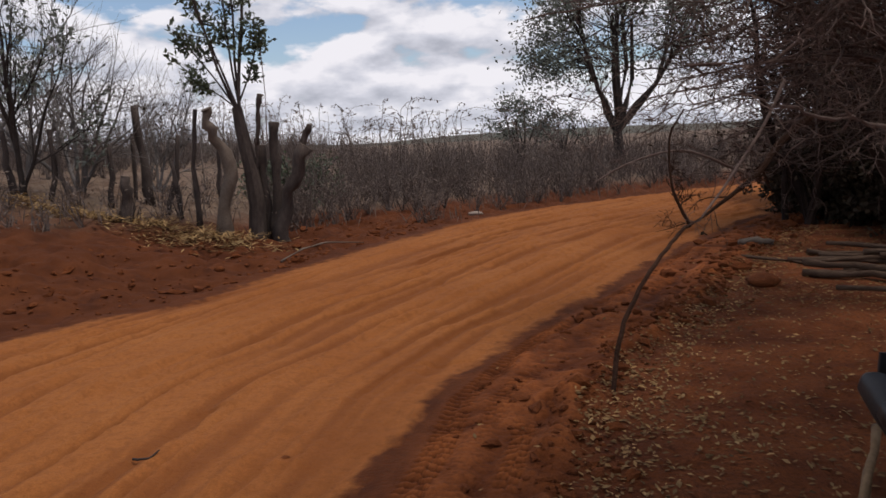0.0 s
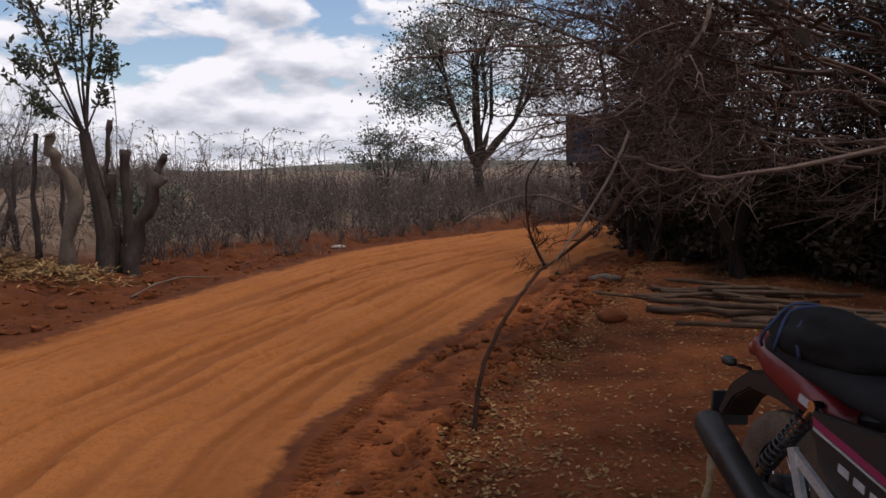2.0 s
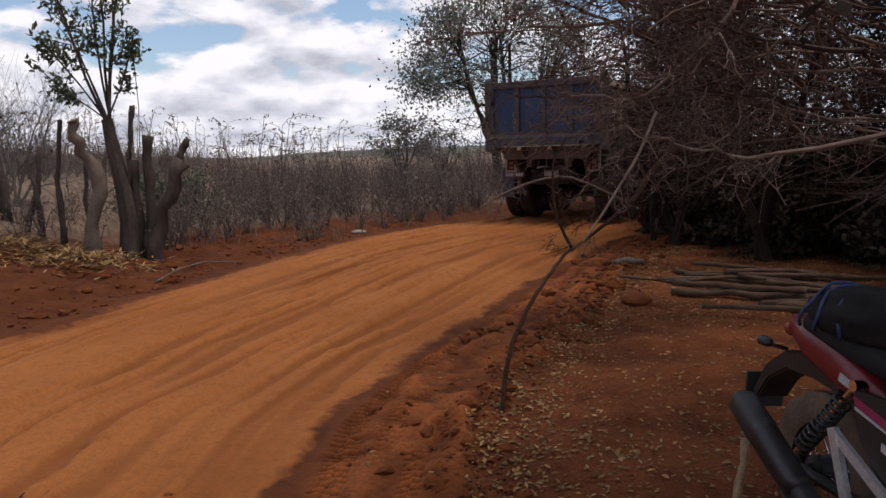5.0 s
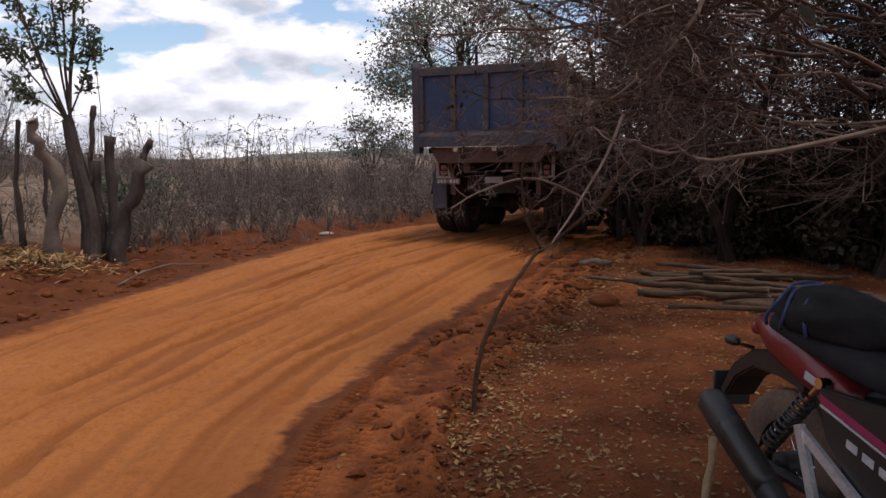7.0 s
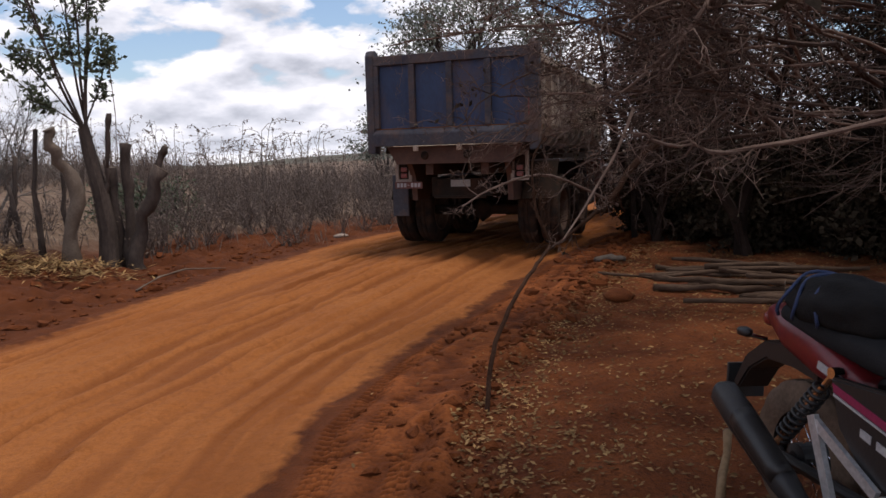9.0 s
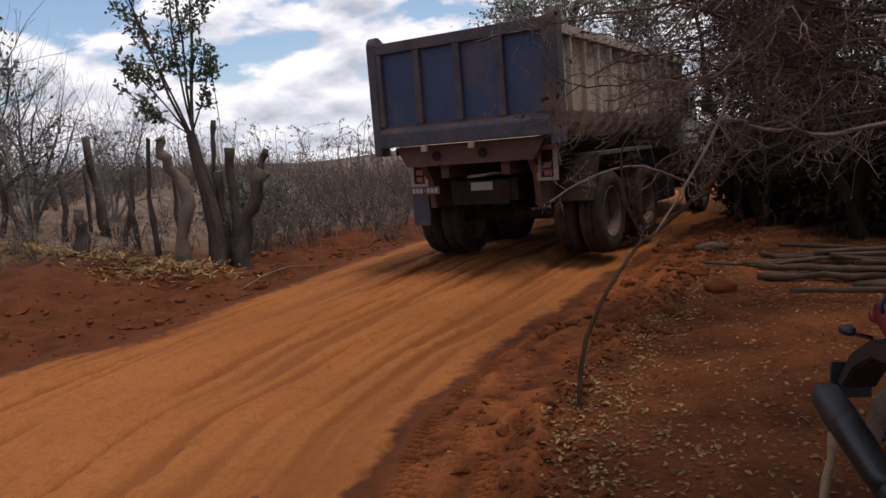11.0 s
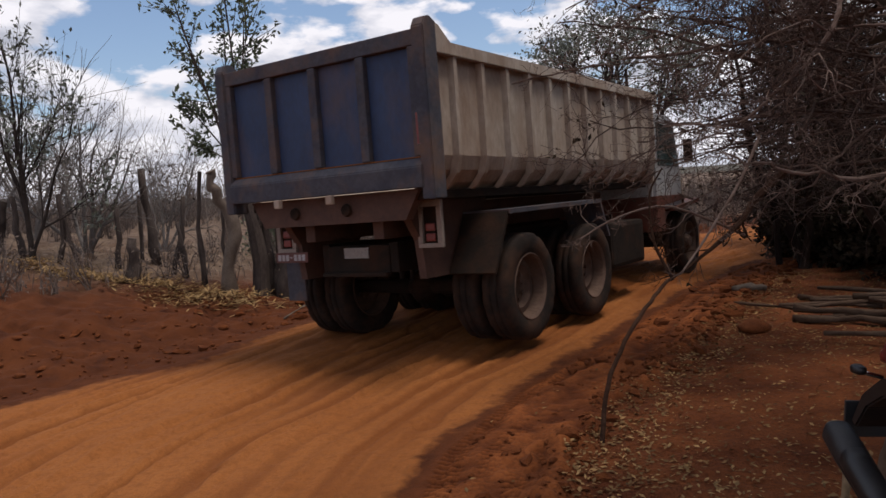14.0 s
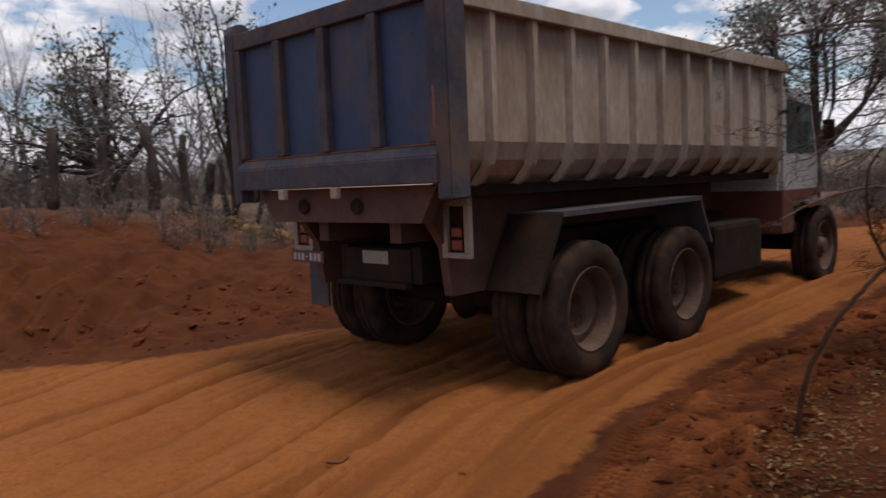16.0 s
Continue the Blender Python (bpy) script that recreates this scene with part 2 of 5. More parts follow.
class Cloth:
    """Collects tubes and leaves as plain arrays and turns them into one mesh."""

    def __init__(self):
        self.v, self.f, self.n = [], [], 0

    def tube(self, pts, radii, sides=5, cap=True):
        rings = []
        for i, p in enumerate(pts):
            d = (pts[min(i + 1, len(pts) - 1)] - pts[max(i - 1, 0)])
            d = d.normalized() if d.length > 1e-6 else Vector((0, 0, 1))
            a = d.orthogonal().normalized()
            b = d.cross(a)
            ring = []
            for k in range(sides):
                t = 2 * math.pi * k / sides
                self.v.append(p + (a * math.cos(t) + b * math.sin(t)) * radii[i])
                ring.append(self.n)
                self.n += 1
            rings.append(ring)
        for i in range(len(rings) - 1):
            p, q = rings[i], rings[i + 1]
            # keep the rings from twisting
            best = min(range(sides), key=lambda s: (self.v[p[0]] - self.v[q[s]]).length_squared)
            q = q[best:] + q[:best]
            rings[i + 1] = q
            for k in range(sides):
                self.f.append((p[k], p[(k + 1) % sides], q[(k + 1) % sides], q[k]))
        if cap:
            self.f.append(tuple(rings[0][::-1]))
            self.f.append(tuple(rings[-1]))

    def leaf(self, p, d, up, length, width):
        s = d.cross(up)
        s = s.normalized() if s.length > 1e-4 else d.orthogonal().normalized()
        nn = s.cross(d)
        self.v += [p, p + d * length * 0.45 + s * width * 0.5 + nn * width * 0.12, p + d * length, p + d * length * 0.45 - s * width * 0.5 + nn * width * 0.12]
        k = self.n
        self.f += [(k, k + 1, k + 2), (k, k + 2, k + 3)]
        self.n += 4

    def mesh(self, name, mat, smooth=False):
        me = bpy.data.meshes.new(name)
        me.from_pydata([tuple(p) for p in self.v], [], self.f)
        me.materials.append(mat)
        if smooth:
            me.shade_smooth()
        return me


def rnd_dir(rng):
    z = rng.uniform(-1, 1)
    a = rng.uniform(0, 2 * math.pi)
    r = math.sqrt(1 - z * z)
    return Vector((r * math.cos(a), r * math.sin(a), z))


def grow(rng, wood, tips, p, d, length, radius, depth, spread=0.6, bend=0.25, droop=0.0, kids=(3, 5), shrink=0.62, taper=0.55):
    """One limb and, from along it, its side limbs. tips gathers (place, direction) along the last twigs."""
    n = 5 if depth > 1 else 4
    pts, rad, dirs = [p.copy()], [radius], [d.copy()]
    step = length / n
    for i in range(n):
        d = (d + rnd_dir(rng) * bend + Vector((0, 0, -droop))).normalized()
        p = p + d * step
        pts.append(p)
        rad.append(radius * (1 - (1 - taper) * (i + 1) / n))
        dirs.append(d.copy())
    wood.tube(pts, rad, 7 if radius > 0.04 else (5 if radius > 0.012 else 3), cap=radius > 0.02)
    if depth == 0:
        for i in range(1, n + 1):
            tips.append((pts[i], dirs[i]))
        return
    for _ in range(rng.randint(*kids)):
        u = rng.uniform(0.3, 1.0) * n
        i = min(int(u), n - 1)
        q = pts[i].lerp(pts[i + 1], u - i)
        side = (dirs[i] + rnd_dir(rng) * spread * 1.6).normalized()
        grow(rng, wood, tips, q, side, length * shrink * rng.uniform(0.7, 1.2), max(rad[i + 1] * 0.62, 0.003), depth - 1, spread, bend, droop, kids, shrink, taper)
    grow(rng, wood, tips, pts[-1], dirs[-1], length * shrink, max(rad[-1] * 0.9, 0.003), depth - 1, spread, bend, droop, kids, shrink, taper)


def leaves_on(rng, tips, per, length, width, jitter=0.08):
    c = Cloth()
    for p, d in tips:
        for _ in range(per if isinstance(per, int) else (1 if rng.random() < per else 0)):
            e = (d * 0.5 + rnd_dir(rng)).normalized()
            c.leaf(p + rnd_dir(rng) * jitter, e, rnd_dir(rng), length * rng.uniform(0.6, 1.3), width * rng.uniform(0.6, 1.3))
    return c


# ---- ground ----
LEFT_EDGE = [(-60, -8), (-14, 1.2), (-5.6, 5.0), (-4.35, 5.83), (-3.1, 7.1), (-2.46, 8.56), (-1.55, 10.8), (-0.34, 13.6), (1.25, 15.6), (3.0, 17.1), (5.4, 18.8), (9.0, 21.6), (18, 28), (60, 55)]
RIGHT_EDGE = [(-30, -30), (-2.6, -3.0), (-0.9, 1.2), (-0.32, 3.5), (-0.18, 4.3), (0.4, 5.62), (1.46, 7.34), (3.06, 10.28), (4.43, 12.18), (6.2, 14.41), (9.5, 17.6), (18, 24), (60, 50)]


def side_of(line, x, y):
    """Signed distance from a line of points: positive on its left."""
    best = np.full(x.shape, 1e9)
    sign = np.ones(x.shape)
    for (ax, ay), (bx, by) in zip(line, line[1:]):
        dx, dy = bx - ax, by - ay
        t = np.clip(((x - ax) * dx + (y - ay) * dy) / (dx * dx + dy * dy), 0, 1)
        ex, ey = x - ax - t * dx, y - ay - t * dy
        d = np.hypot(ex, ey)
        near = d < best
        best = np.where(near, d, best)
        sign = np.where(near, np.sign(dx * ey - dy * ex), sign)
    return best * np.where(sign == 0, 1, sign)


def vnoise(x, y, seed=0):
    """Smooth random heights, about -1 to 1, with a period of 1."""
    def h(i, j):
        v = np.sin(i * 127.1 + j * 311.7 + seed * 74.7) * 43758.5453
        return (v - np.floor(v)) * 2 - 1
    i, j = np.floor(x), np.floor(y)
    u, v = x - i, y - j
    u, v = u * u * (3 - 2 * u), v * v * (3 - 2 * v)
    return (h(i, j) * (1 - u) + h(i + 1, j) * u) * (1 - v) + (h(i, j + 1) * (1 - u) + h(i + 1, j + 1) * u) * v


def smooth(a, b, v):
    t = np.clip((v - a) / (b - a), 0, 1)
    return t * t * (3 - 2 * t)


def ground_at(x, y):
    """Height of the ground, and how much of it is loose pale sand."""
    x, y = np.asarray(x, float), np.asarray(y, float)
    dl = side_of(LEFT_EDGE, x, y)
    dr = side_of(RIGHT_EDGE, x, y)
    road = smooth(-0.25, 0.35, -dl) * smooth(-0.15, 0.3, dr)
    wob = 0.16 * vnoise(x * 0.28, y * 0.28, 3) + 0.03 * vnoise(x * 1.1, y * 1.1, 4)
    u = dr + wob
    along = (x + 1.6 * y) * 0.16
    rut = 0.012 * vnoise(u * 2.6, along, 5) + 0.015 * vnoise(u * 5.5, along * 1.4, 6) + 0.014 * vnoise(u * 11, along * 2.0, 7) + 0.009 * vnoise(u * 19, along * 3, 77)
    ridge = 0.022 * (1 - np.abs(vnoise(u * 3.1, along * 0.9, 8))) ** 9
    rut = rut + ridge
    groove = np.zeros_like(u)
    for k, (c, w, deep) in enumerate(((0.45, 0.05, 0.018), (0.78, 0.06, 0.026), (1.02, 0.04, 0.016), (1.38, 0.06, 0.028), (1.62, 0.04, 0.020), (1.95, 0.05, 0.026), (2.18, 0.035, 0.018), (2.55, 0.06, 0.026), (2.85, 0.04, 0.020), (3.2, 0.05, 0.026), (3.45, 0.035, 0.018), (3.8, 0.05, 0.022), (4.15, 0.05, 0.020), (4.5, 0.035, 0.022), (4.75, 0.05, 0.018), (5.05, 0.035, 0.020), (1.2, 0.028, 0.018), (1.78, 0.028, 0.018), (2.36, 0.028, 0.020), (3.02, 0.028, 0.020), (3.62, 0.028, 0.018), (0.6, 0.028, 0.014))):
        off = u - c - 0.16 * vnoise(along * 1.3, along * 0 + k * 3.7, 90 + k)
        here = smooth(-0.35, 0.35, vnoise(along * 1.9 + k * 5.1, along * 0 + 0.5, 120 + k))
        groove += deep * here * (np.exp(-(off / w) ** 2) - 0.55 * np.exp(-((off - 2.1 * w) / (1.1 * w)) ** 2))
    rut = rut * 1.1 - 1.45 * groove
    # tone by rut depth plus noise: groove shade to be put into the colour
    relief_shade = np.clip(0.45 - (rut - 1.2 * ridge) / 0.050 + 0.25 * vnoise(u * 26, along * 2.4, 79) * smooth(-0.2, 0.5, vnoise(u * 2, along * 3, 80)), 0, 1)
    # foot and hoof pits here and there
    rut = rut - 0.022 * smooth(0.62, 0.85, vnoise(x * 3.3, y * 2.6, 81)) + 0.012 * smooth(0.5, 0.8, vnoise(x * 5.3, y * 4.6, 82))
    rut = rut + 0.008 * vnoise(x * 4, y * 4, 9) + 0.007 * vnoise(x * 9, y * 9, 10) + 0.004 * vnoise(x * 15, y * 15, 13)
    # left bank, higher towards the near end
    crest = np.interp(x, [-40, -12, -8, -5.2, -3.6, -1.8, 0.5], [1.4, 1.25, 1.03, 0.47, 0.16, 0.07, 0.05])
    bank = crest * smooth(0.1, np.interp(x, [-9, -4], [3.6, 2.2]), dl)
    bank += (0.08 * vnoise(x * 2.1, y * 2.1, 11) + 0.055 * vnoise(x * 5.3, y * 5.3, 12) + 0.022 * vnoise(x * 13, y * 13, 14)) * smooth(0.0, 0.8, dl) * (1 - 0.6 * smooth(6, 12, dl))
    # grader scrapes on the bank
    scrape = smooth(0.5, 1.2, dl) * (1 - smooth(2.4, 3.4, dl)) * smooth(-4.6, -5.6, x)
    bank += 0.060 * np.sin((x * 0.95 + y * 0.35 + 0.12 * vnoise(x * 1.5, y * 1.5, 18)) * 17) * scrape * smooth(-0.5, 0.3, vnoise(x * 0.8, y * 0.8, 17))
    # right shoulder: churned berm, then flat trodden earth
    k = -dr
    # churned wheel lane, a crumbled lip at its outer side, then flat trodden earth
    lane = smooth(0.0, 0.12, k) * (1 - smooth(0.62, 0.72, k + 0.05 * vnoise(x * 2.3, y * 2.3, 27)))
    kw = k + 0.10 * vnoise(x * 0.9, y * 0.9, 28) + 0.05 * vnoise(x * 2.7, y * 2.7, 29)
    lip = np.exp(-((kw - 0.80) / 0.11) ** 2)
    rough = 0.5 * vnoise(x * 5, y * 5, 21) + 0.35 * vnoise(x * 11, y * 11, 22) + 0.25 * vnoise(x * 23, y * 23, 23)
    berm = 0.030 * smooth(0.0, 0.3, k) + lip * (0.050 + 0.085 * rough)
    berm += lane * (0.020 * vnoise(x * 3.1, y * 3.1, 20) + 0.026 * rough + 0.020 * vnoise(k * 9, (x + 1.9 * y) * 0.5, 26))
    s_ = 0.475 * x + 0.88 * y
    # tone by height, low places dark and tops light, in place of relief shading
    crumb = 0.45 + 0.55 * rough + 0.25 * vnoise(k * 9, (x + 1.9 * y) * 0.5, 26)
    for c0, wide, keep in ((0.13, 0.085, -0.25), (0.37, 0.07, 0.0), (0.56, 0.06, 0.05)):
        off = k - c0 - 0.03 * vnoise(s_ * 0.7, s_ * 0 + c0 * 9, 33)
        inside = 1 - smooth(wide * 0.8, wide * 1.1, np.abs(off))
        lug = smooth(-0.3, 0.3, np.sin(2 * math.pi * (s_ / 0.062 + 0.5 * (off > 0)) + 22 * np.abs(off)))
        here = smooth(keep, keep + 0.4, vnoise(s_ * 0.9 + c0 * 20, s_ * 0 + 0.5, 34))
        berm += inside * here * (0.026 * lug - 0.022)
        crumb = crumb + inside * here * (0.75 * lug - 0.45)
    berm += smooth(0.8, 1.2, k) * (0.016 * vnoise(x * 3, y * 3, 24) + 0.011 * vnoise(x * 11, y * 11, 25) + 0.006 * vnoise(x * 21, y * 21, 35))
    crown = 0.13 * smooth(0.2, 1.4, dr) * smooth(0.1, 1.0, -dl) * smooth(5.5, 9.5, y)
    # on the shoulder the painted value is light on tops, dark in crevices
    relief_shade = np.where(k > 0, np.clip(crumb, 0, 1), relief_shade)
    z = (rut + crown) * road + np.where(dl > 0, bank, 0) + np.where(k > 0, berm, 0)
    far = np.hypot(x, y)
    z = z * (1 - smooth(60, 120, far))
    sand = smooth(-0.30, 0.28, -dl + 0.16 * vnoise(x * 1.3, y * 1.3, 31)) * smooth(-0.05, 0.22, dr + 0.12 * vnoise(x * 2.3, y * 2.3, 32))
    field = smooth(2.5, 4.5, dl) * smooth(9, 13, y + 0.3 * x + 2)
    humus = smooth(0.82, 1.0, kw)
    fresh = smooth(-0.05, 0.15, k) * (1 - smooth(0.80, 1.0, kw))
    return z, sand, field, relief_shade, humus, fresh


# tables of the ground's height and of the distance from both road edges, every 0.1 m
TX, TY = np.arange(-46, 34, 0.1), np.arange(-4, 58, 0.1)
_X, _Y = np.meshgrid(TX, TY)
T_Z, T_L, T_R = (a.tolist() for a in (ground_at(_X, _Y)[0], side_of(LEFT_EDGE, _X, _Y), side_of(RIGHT_EDGE, _X, _Y)))


def table(t, x, y):
    u, v = min(max((x + 46) / 0.1, 0), len(TX) - 2.001), min(max((y + 4) / 0.1, 0), len(TY) - 2.001)
    i, j = int(u), int(v)
    u, v = u - i, v - j
    return (t[j][i] * (1 - u) + t[j][i + 1] * u) * (1 - v) + (t[j + 1][i] * (1 - u) + t[j + 1][i + 1] * u) * v


def gz(x, y):
    return table(T_Z, x, y)


def grid_line(lo, hi, fine, far):
    mid = list(np.arange(lo, hi + 1e-6, fine))
    out, step, v = [], fine, hi
    while v < far:
        step *= 1.22
        v += step
        out.append(v)
    back, step, v = [], fine, lo
    while v > -far:
        step *= 1.22
        v -= step
        back.append(v)
    return np.array(back[::-1] + mid + out)


def build_ground():
    xs, ys = grid_line(-8.5, 5.5, 0.034, 2600), grid_line(1.8, 16.5, 0.036, 2600)
    # closer lines where the shoulder passes under the eye
    xs = np.concatenate([xs[xs < -0.7], np.arange(-0.7, 2.3, 0.014), xs[xs >= 2.3]])
    ys = np.concatenate([ys[ys < 2.2], np.arange(2.2, 6.6, 0.015), ys[ys >= 6.6]])
    X, Y = np.meshgrid(xs, ys)
    z, sand, field, relief_shade, humus, fresh = ground_at(X.ravel(), Y.ravel())
    v = np.stack([X.ravel(), Y.ravel(), z], 1)
    nx, ny = len(xs), len(ys)
    i = (np.arange(ny - 1)[:, None] * nx + np.arange(nx - 1)[None]).ravel()
    quads = np.stack([i, i + 1, i + nx + 1, i + nx], 1)
    me = bpy.data.meshes.new("ground")
    me.vertices.add(len(v))
    me.vertices.foreach_set("co", v.ravel())
    me.loops.add(quads.size)
    me.loops.foreach_set("vertex_index", quads.ravel())
    me.polygons.add(len(quads))
    me.polygons.foreach_set("loop_start", np.arange(len(quads)) * 4)
    me.update(calc_edges=True)
    for name, val in (("sand", sand), ("field", field), ("relief_shade", relief_shade), ("humus", humus), ("fresh", fresh)):
        me.attributes.new(name, "FLOAT", "POINT").data.foreach_set("value", val)
    me.shade_smooth()
    m = material("earth", (0.078, 0.0205, 0.0055), (0.120, 0.034, 0.0095), 1.3, 0.95, fine=55, bump=0.7, spots=((0.048, 0.013, 0.0045), 3.2, 0.48, 0.72))
    n, l = m.node_tree.nodes, m.node_tree.links
    bsdf = n["Principled BSDF"]
    base = bsdf.inputs["Base Color"].links[0].from_socket
    co = n.new("ShaderNodeTexCoord")

    def tex(sc, det):
        t = n.new("ShaderNodeTexNoise")
        t.inputs["Scale"].default_value, t.inputs["Detail"].default_value = sc, det
        l.new(co.outputs["Object"], t.inputs["Vector"])
        return t.outputs[0]

    def mix(f, a, b):
        x = n.new("ShaderNodeMix")
        x.data_type = "RGBA"
        for s, v_ in ((x.inputs[0], f), (x.inputs[6], a), (x.inputs[7], b)):
            if isinstance(v_, tuple):
                s.default_value = (*v_, 1)
            elif isinstance(v_, float):
                s.default_value = v_
            else:
                l.new(v_, s)
        return x.outputs[2]

    def rng_(v_, a, b, c=0.0, d=1.0):
        r = n.new("ShaderNodeMapRange")
        for s, q in zip(r.inputs[1:5], (a, b, c, d)):
            s.default_value = q
        l.new(v_, r.inputs[0])
        return r.outputs[0]

    aT = n.new("ShaderNodeAttribute")
    aT.attribute_name = "relief_shade"
    sand_col = mix(rng_(tex(0.6, 5), 0.3, 0.7), (0.262, 0.088, 0.0225), (0.33, 0.121, 0.0335))
    # grooves painted darker to stand in for the shade of their relief
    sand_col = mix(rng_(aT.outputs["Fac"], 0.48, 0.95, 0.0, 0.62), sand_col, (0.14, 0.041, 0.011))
    sand_col = mix(rng_(tex(11, 6), 0.50, 0.72, 0.0, 0.45), sand_col, (0.18, 0.058, 0.016))
    sand_col = mix(rng_(tex(32, 5), 0.48, 0.70, 0.0, 0.40), sand_col, (0.15, 0.047, 0.013))
    sand_col = mix(rng_(tex(140, 2), 0.35, 0.65, 0.0, 0.4), sand_col, (0.14, 0.045, 0.013))
    field_col = mix(rng_(tex(2.5, 6), 0.35, 0.65), (0.10, 0.062, 0.042), (0.17, 0.12, 0.085))
    aS, aF = n.new("ShaderNodeAttribute"), n.new("ShaderNodeAttribute")
    aS.attribute_name, aF.attribute_name = "sand", "field"
    edge = n.new("ShaderNodeMath")
    edge.operation = "ADD"
    l.new(aS.outputs["Fac"], edge.inputs[0])
    l.new(rng_(tex(9, 5), 0.3, 0.7, -0.25, 0.25), edge.inputs[1])
    aH = n.new("ShaderNodeAttribute")
    aH.attribute_name = "humus"
    humus_col = mix(rng_(tex(2.2, 6), 0.35, 0.65), (0.088, 0.0240, 0.0075), (0.165, 0.050, 0.0155))
    humus_col = mix(rng_(tex(46, 5), 0.48, 0.68, 0.0, 0.55), humus_col, (0.042, 0.0125, 0.0045))
    col = mix(aF.outputs["Fac"], base, field_col)
    aN = n.new("ShaderNodeAttribute")
    aN.attribute_name = "fresh"
    # shade of tread prints and crevices is mixed into the soil colour
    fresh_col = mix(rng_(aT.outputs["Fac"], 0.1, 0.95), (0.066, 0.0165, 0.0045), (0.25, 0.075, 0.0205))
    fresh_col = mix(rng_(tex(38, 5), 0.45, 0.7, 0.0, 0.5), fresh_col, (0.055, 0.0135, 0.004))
    col = mix(aH.outputs["Fac"], col, humus_col)
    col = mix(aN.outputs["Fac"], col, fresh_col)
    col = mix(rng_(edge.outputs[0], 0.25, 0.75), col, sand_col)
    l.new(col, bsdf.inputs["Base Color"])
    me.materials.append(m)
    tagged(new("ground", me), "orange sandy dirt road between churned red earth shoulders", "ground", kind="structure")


build_ground()


def scatter_clods():
    """Lumps of red earth along the bank and the churned shoulder."""
    rng = random.Random(5)
    phi = (1 + 5 ** 0.5) / 2
    ico = [Vector(p).normalized() for p in ((-1, phi, 0), (1, phi, 0), (-1, -phi, 0), (1, -phi, 0), (0, -1, phi), (0, 1, phi), (0, -1, -phi), (0, 1, -phi), (phi, 0, -1), (phi, 0, 1), (-phi, 0, -1), (-phi, 0, 1))]
    fac = [(0, 11, 5), (0, 5, 1), (0, 1, 7), (0, 7, 10), (0, 10, 11), (1, 5, 9), (5, 11, 4), (11, 10, 2), (10, 7, 6), (7, 1, 8), (3, 9, 4), (3, 4, 2), (3, 2, 6), (3, 6, 8), (3, 8, 9), (4, 9, 5), (2, 4, 11), (6, 2, 10), (8, 6, 7), (9, 8, 1)]
    for label, count, where in (("crumbled red earth clods on the roadside bank", 1100, "bank"), ("churned red earth clods along the road shoulder", 1300, "berm")):
        c = Cloth()
        while count:
            if where == "bank":
                x, y = rng.uniform(-9, 0.5), rng.uniform(5, 14.5)
                d = table(T_L, x, y)
                if not 0.25 < d < 2.6 or rng.random() > 1.25 - 0.4 * d:
                    continue
            else:
                x, y = rng.uniform(-0.5, 5.5), rng.uniform(2.4, 12.5)
                d = -table(T_R, x, y)
                if not 0.1 < d < 1.15 or rng.random() > 0.12 + math.exp(-((d - 0.82) / 0.13) ** 2):
                    continue
            size = min(0.09, 0.008 + rng.expovariate(1 / 0.013))
            if where == "berm":
                size = min(0.06, 0.006 + rng.expovariate(1 / 0.011)) * (1.5 if y > 5.5 else 1.0)
            sq = rng.uniform(0.5, 0.9)
            turn = Matrix.Rotation(rng.uniform(0, 6.28), 3, "Z") @ Matrix.Rotation(rng.uniform(0, 6.28), 3, "X")
            o = Vector((x, y, gz(x, y) + size * 0.2))
            k = c.n
            ax = rng.uniform(0.7, 1.5)
            for p in ico:
                q = turn @ (p * size * rng.uniform(0.55, 1.25))
                c.v.append(o + Vector((q.x * ax, q.y / ax, q.z * sq)))
            c.f += [(a + k, b + k, e + k) for a, b, e in fac]
            c.n += 12
            count -= 1
        tagged(new("dirt_clods", c.mesh("dirt_clods", CLOD)), label, "dirt", kind="stuff")


scatter_clods()


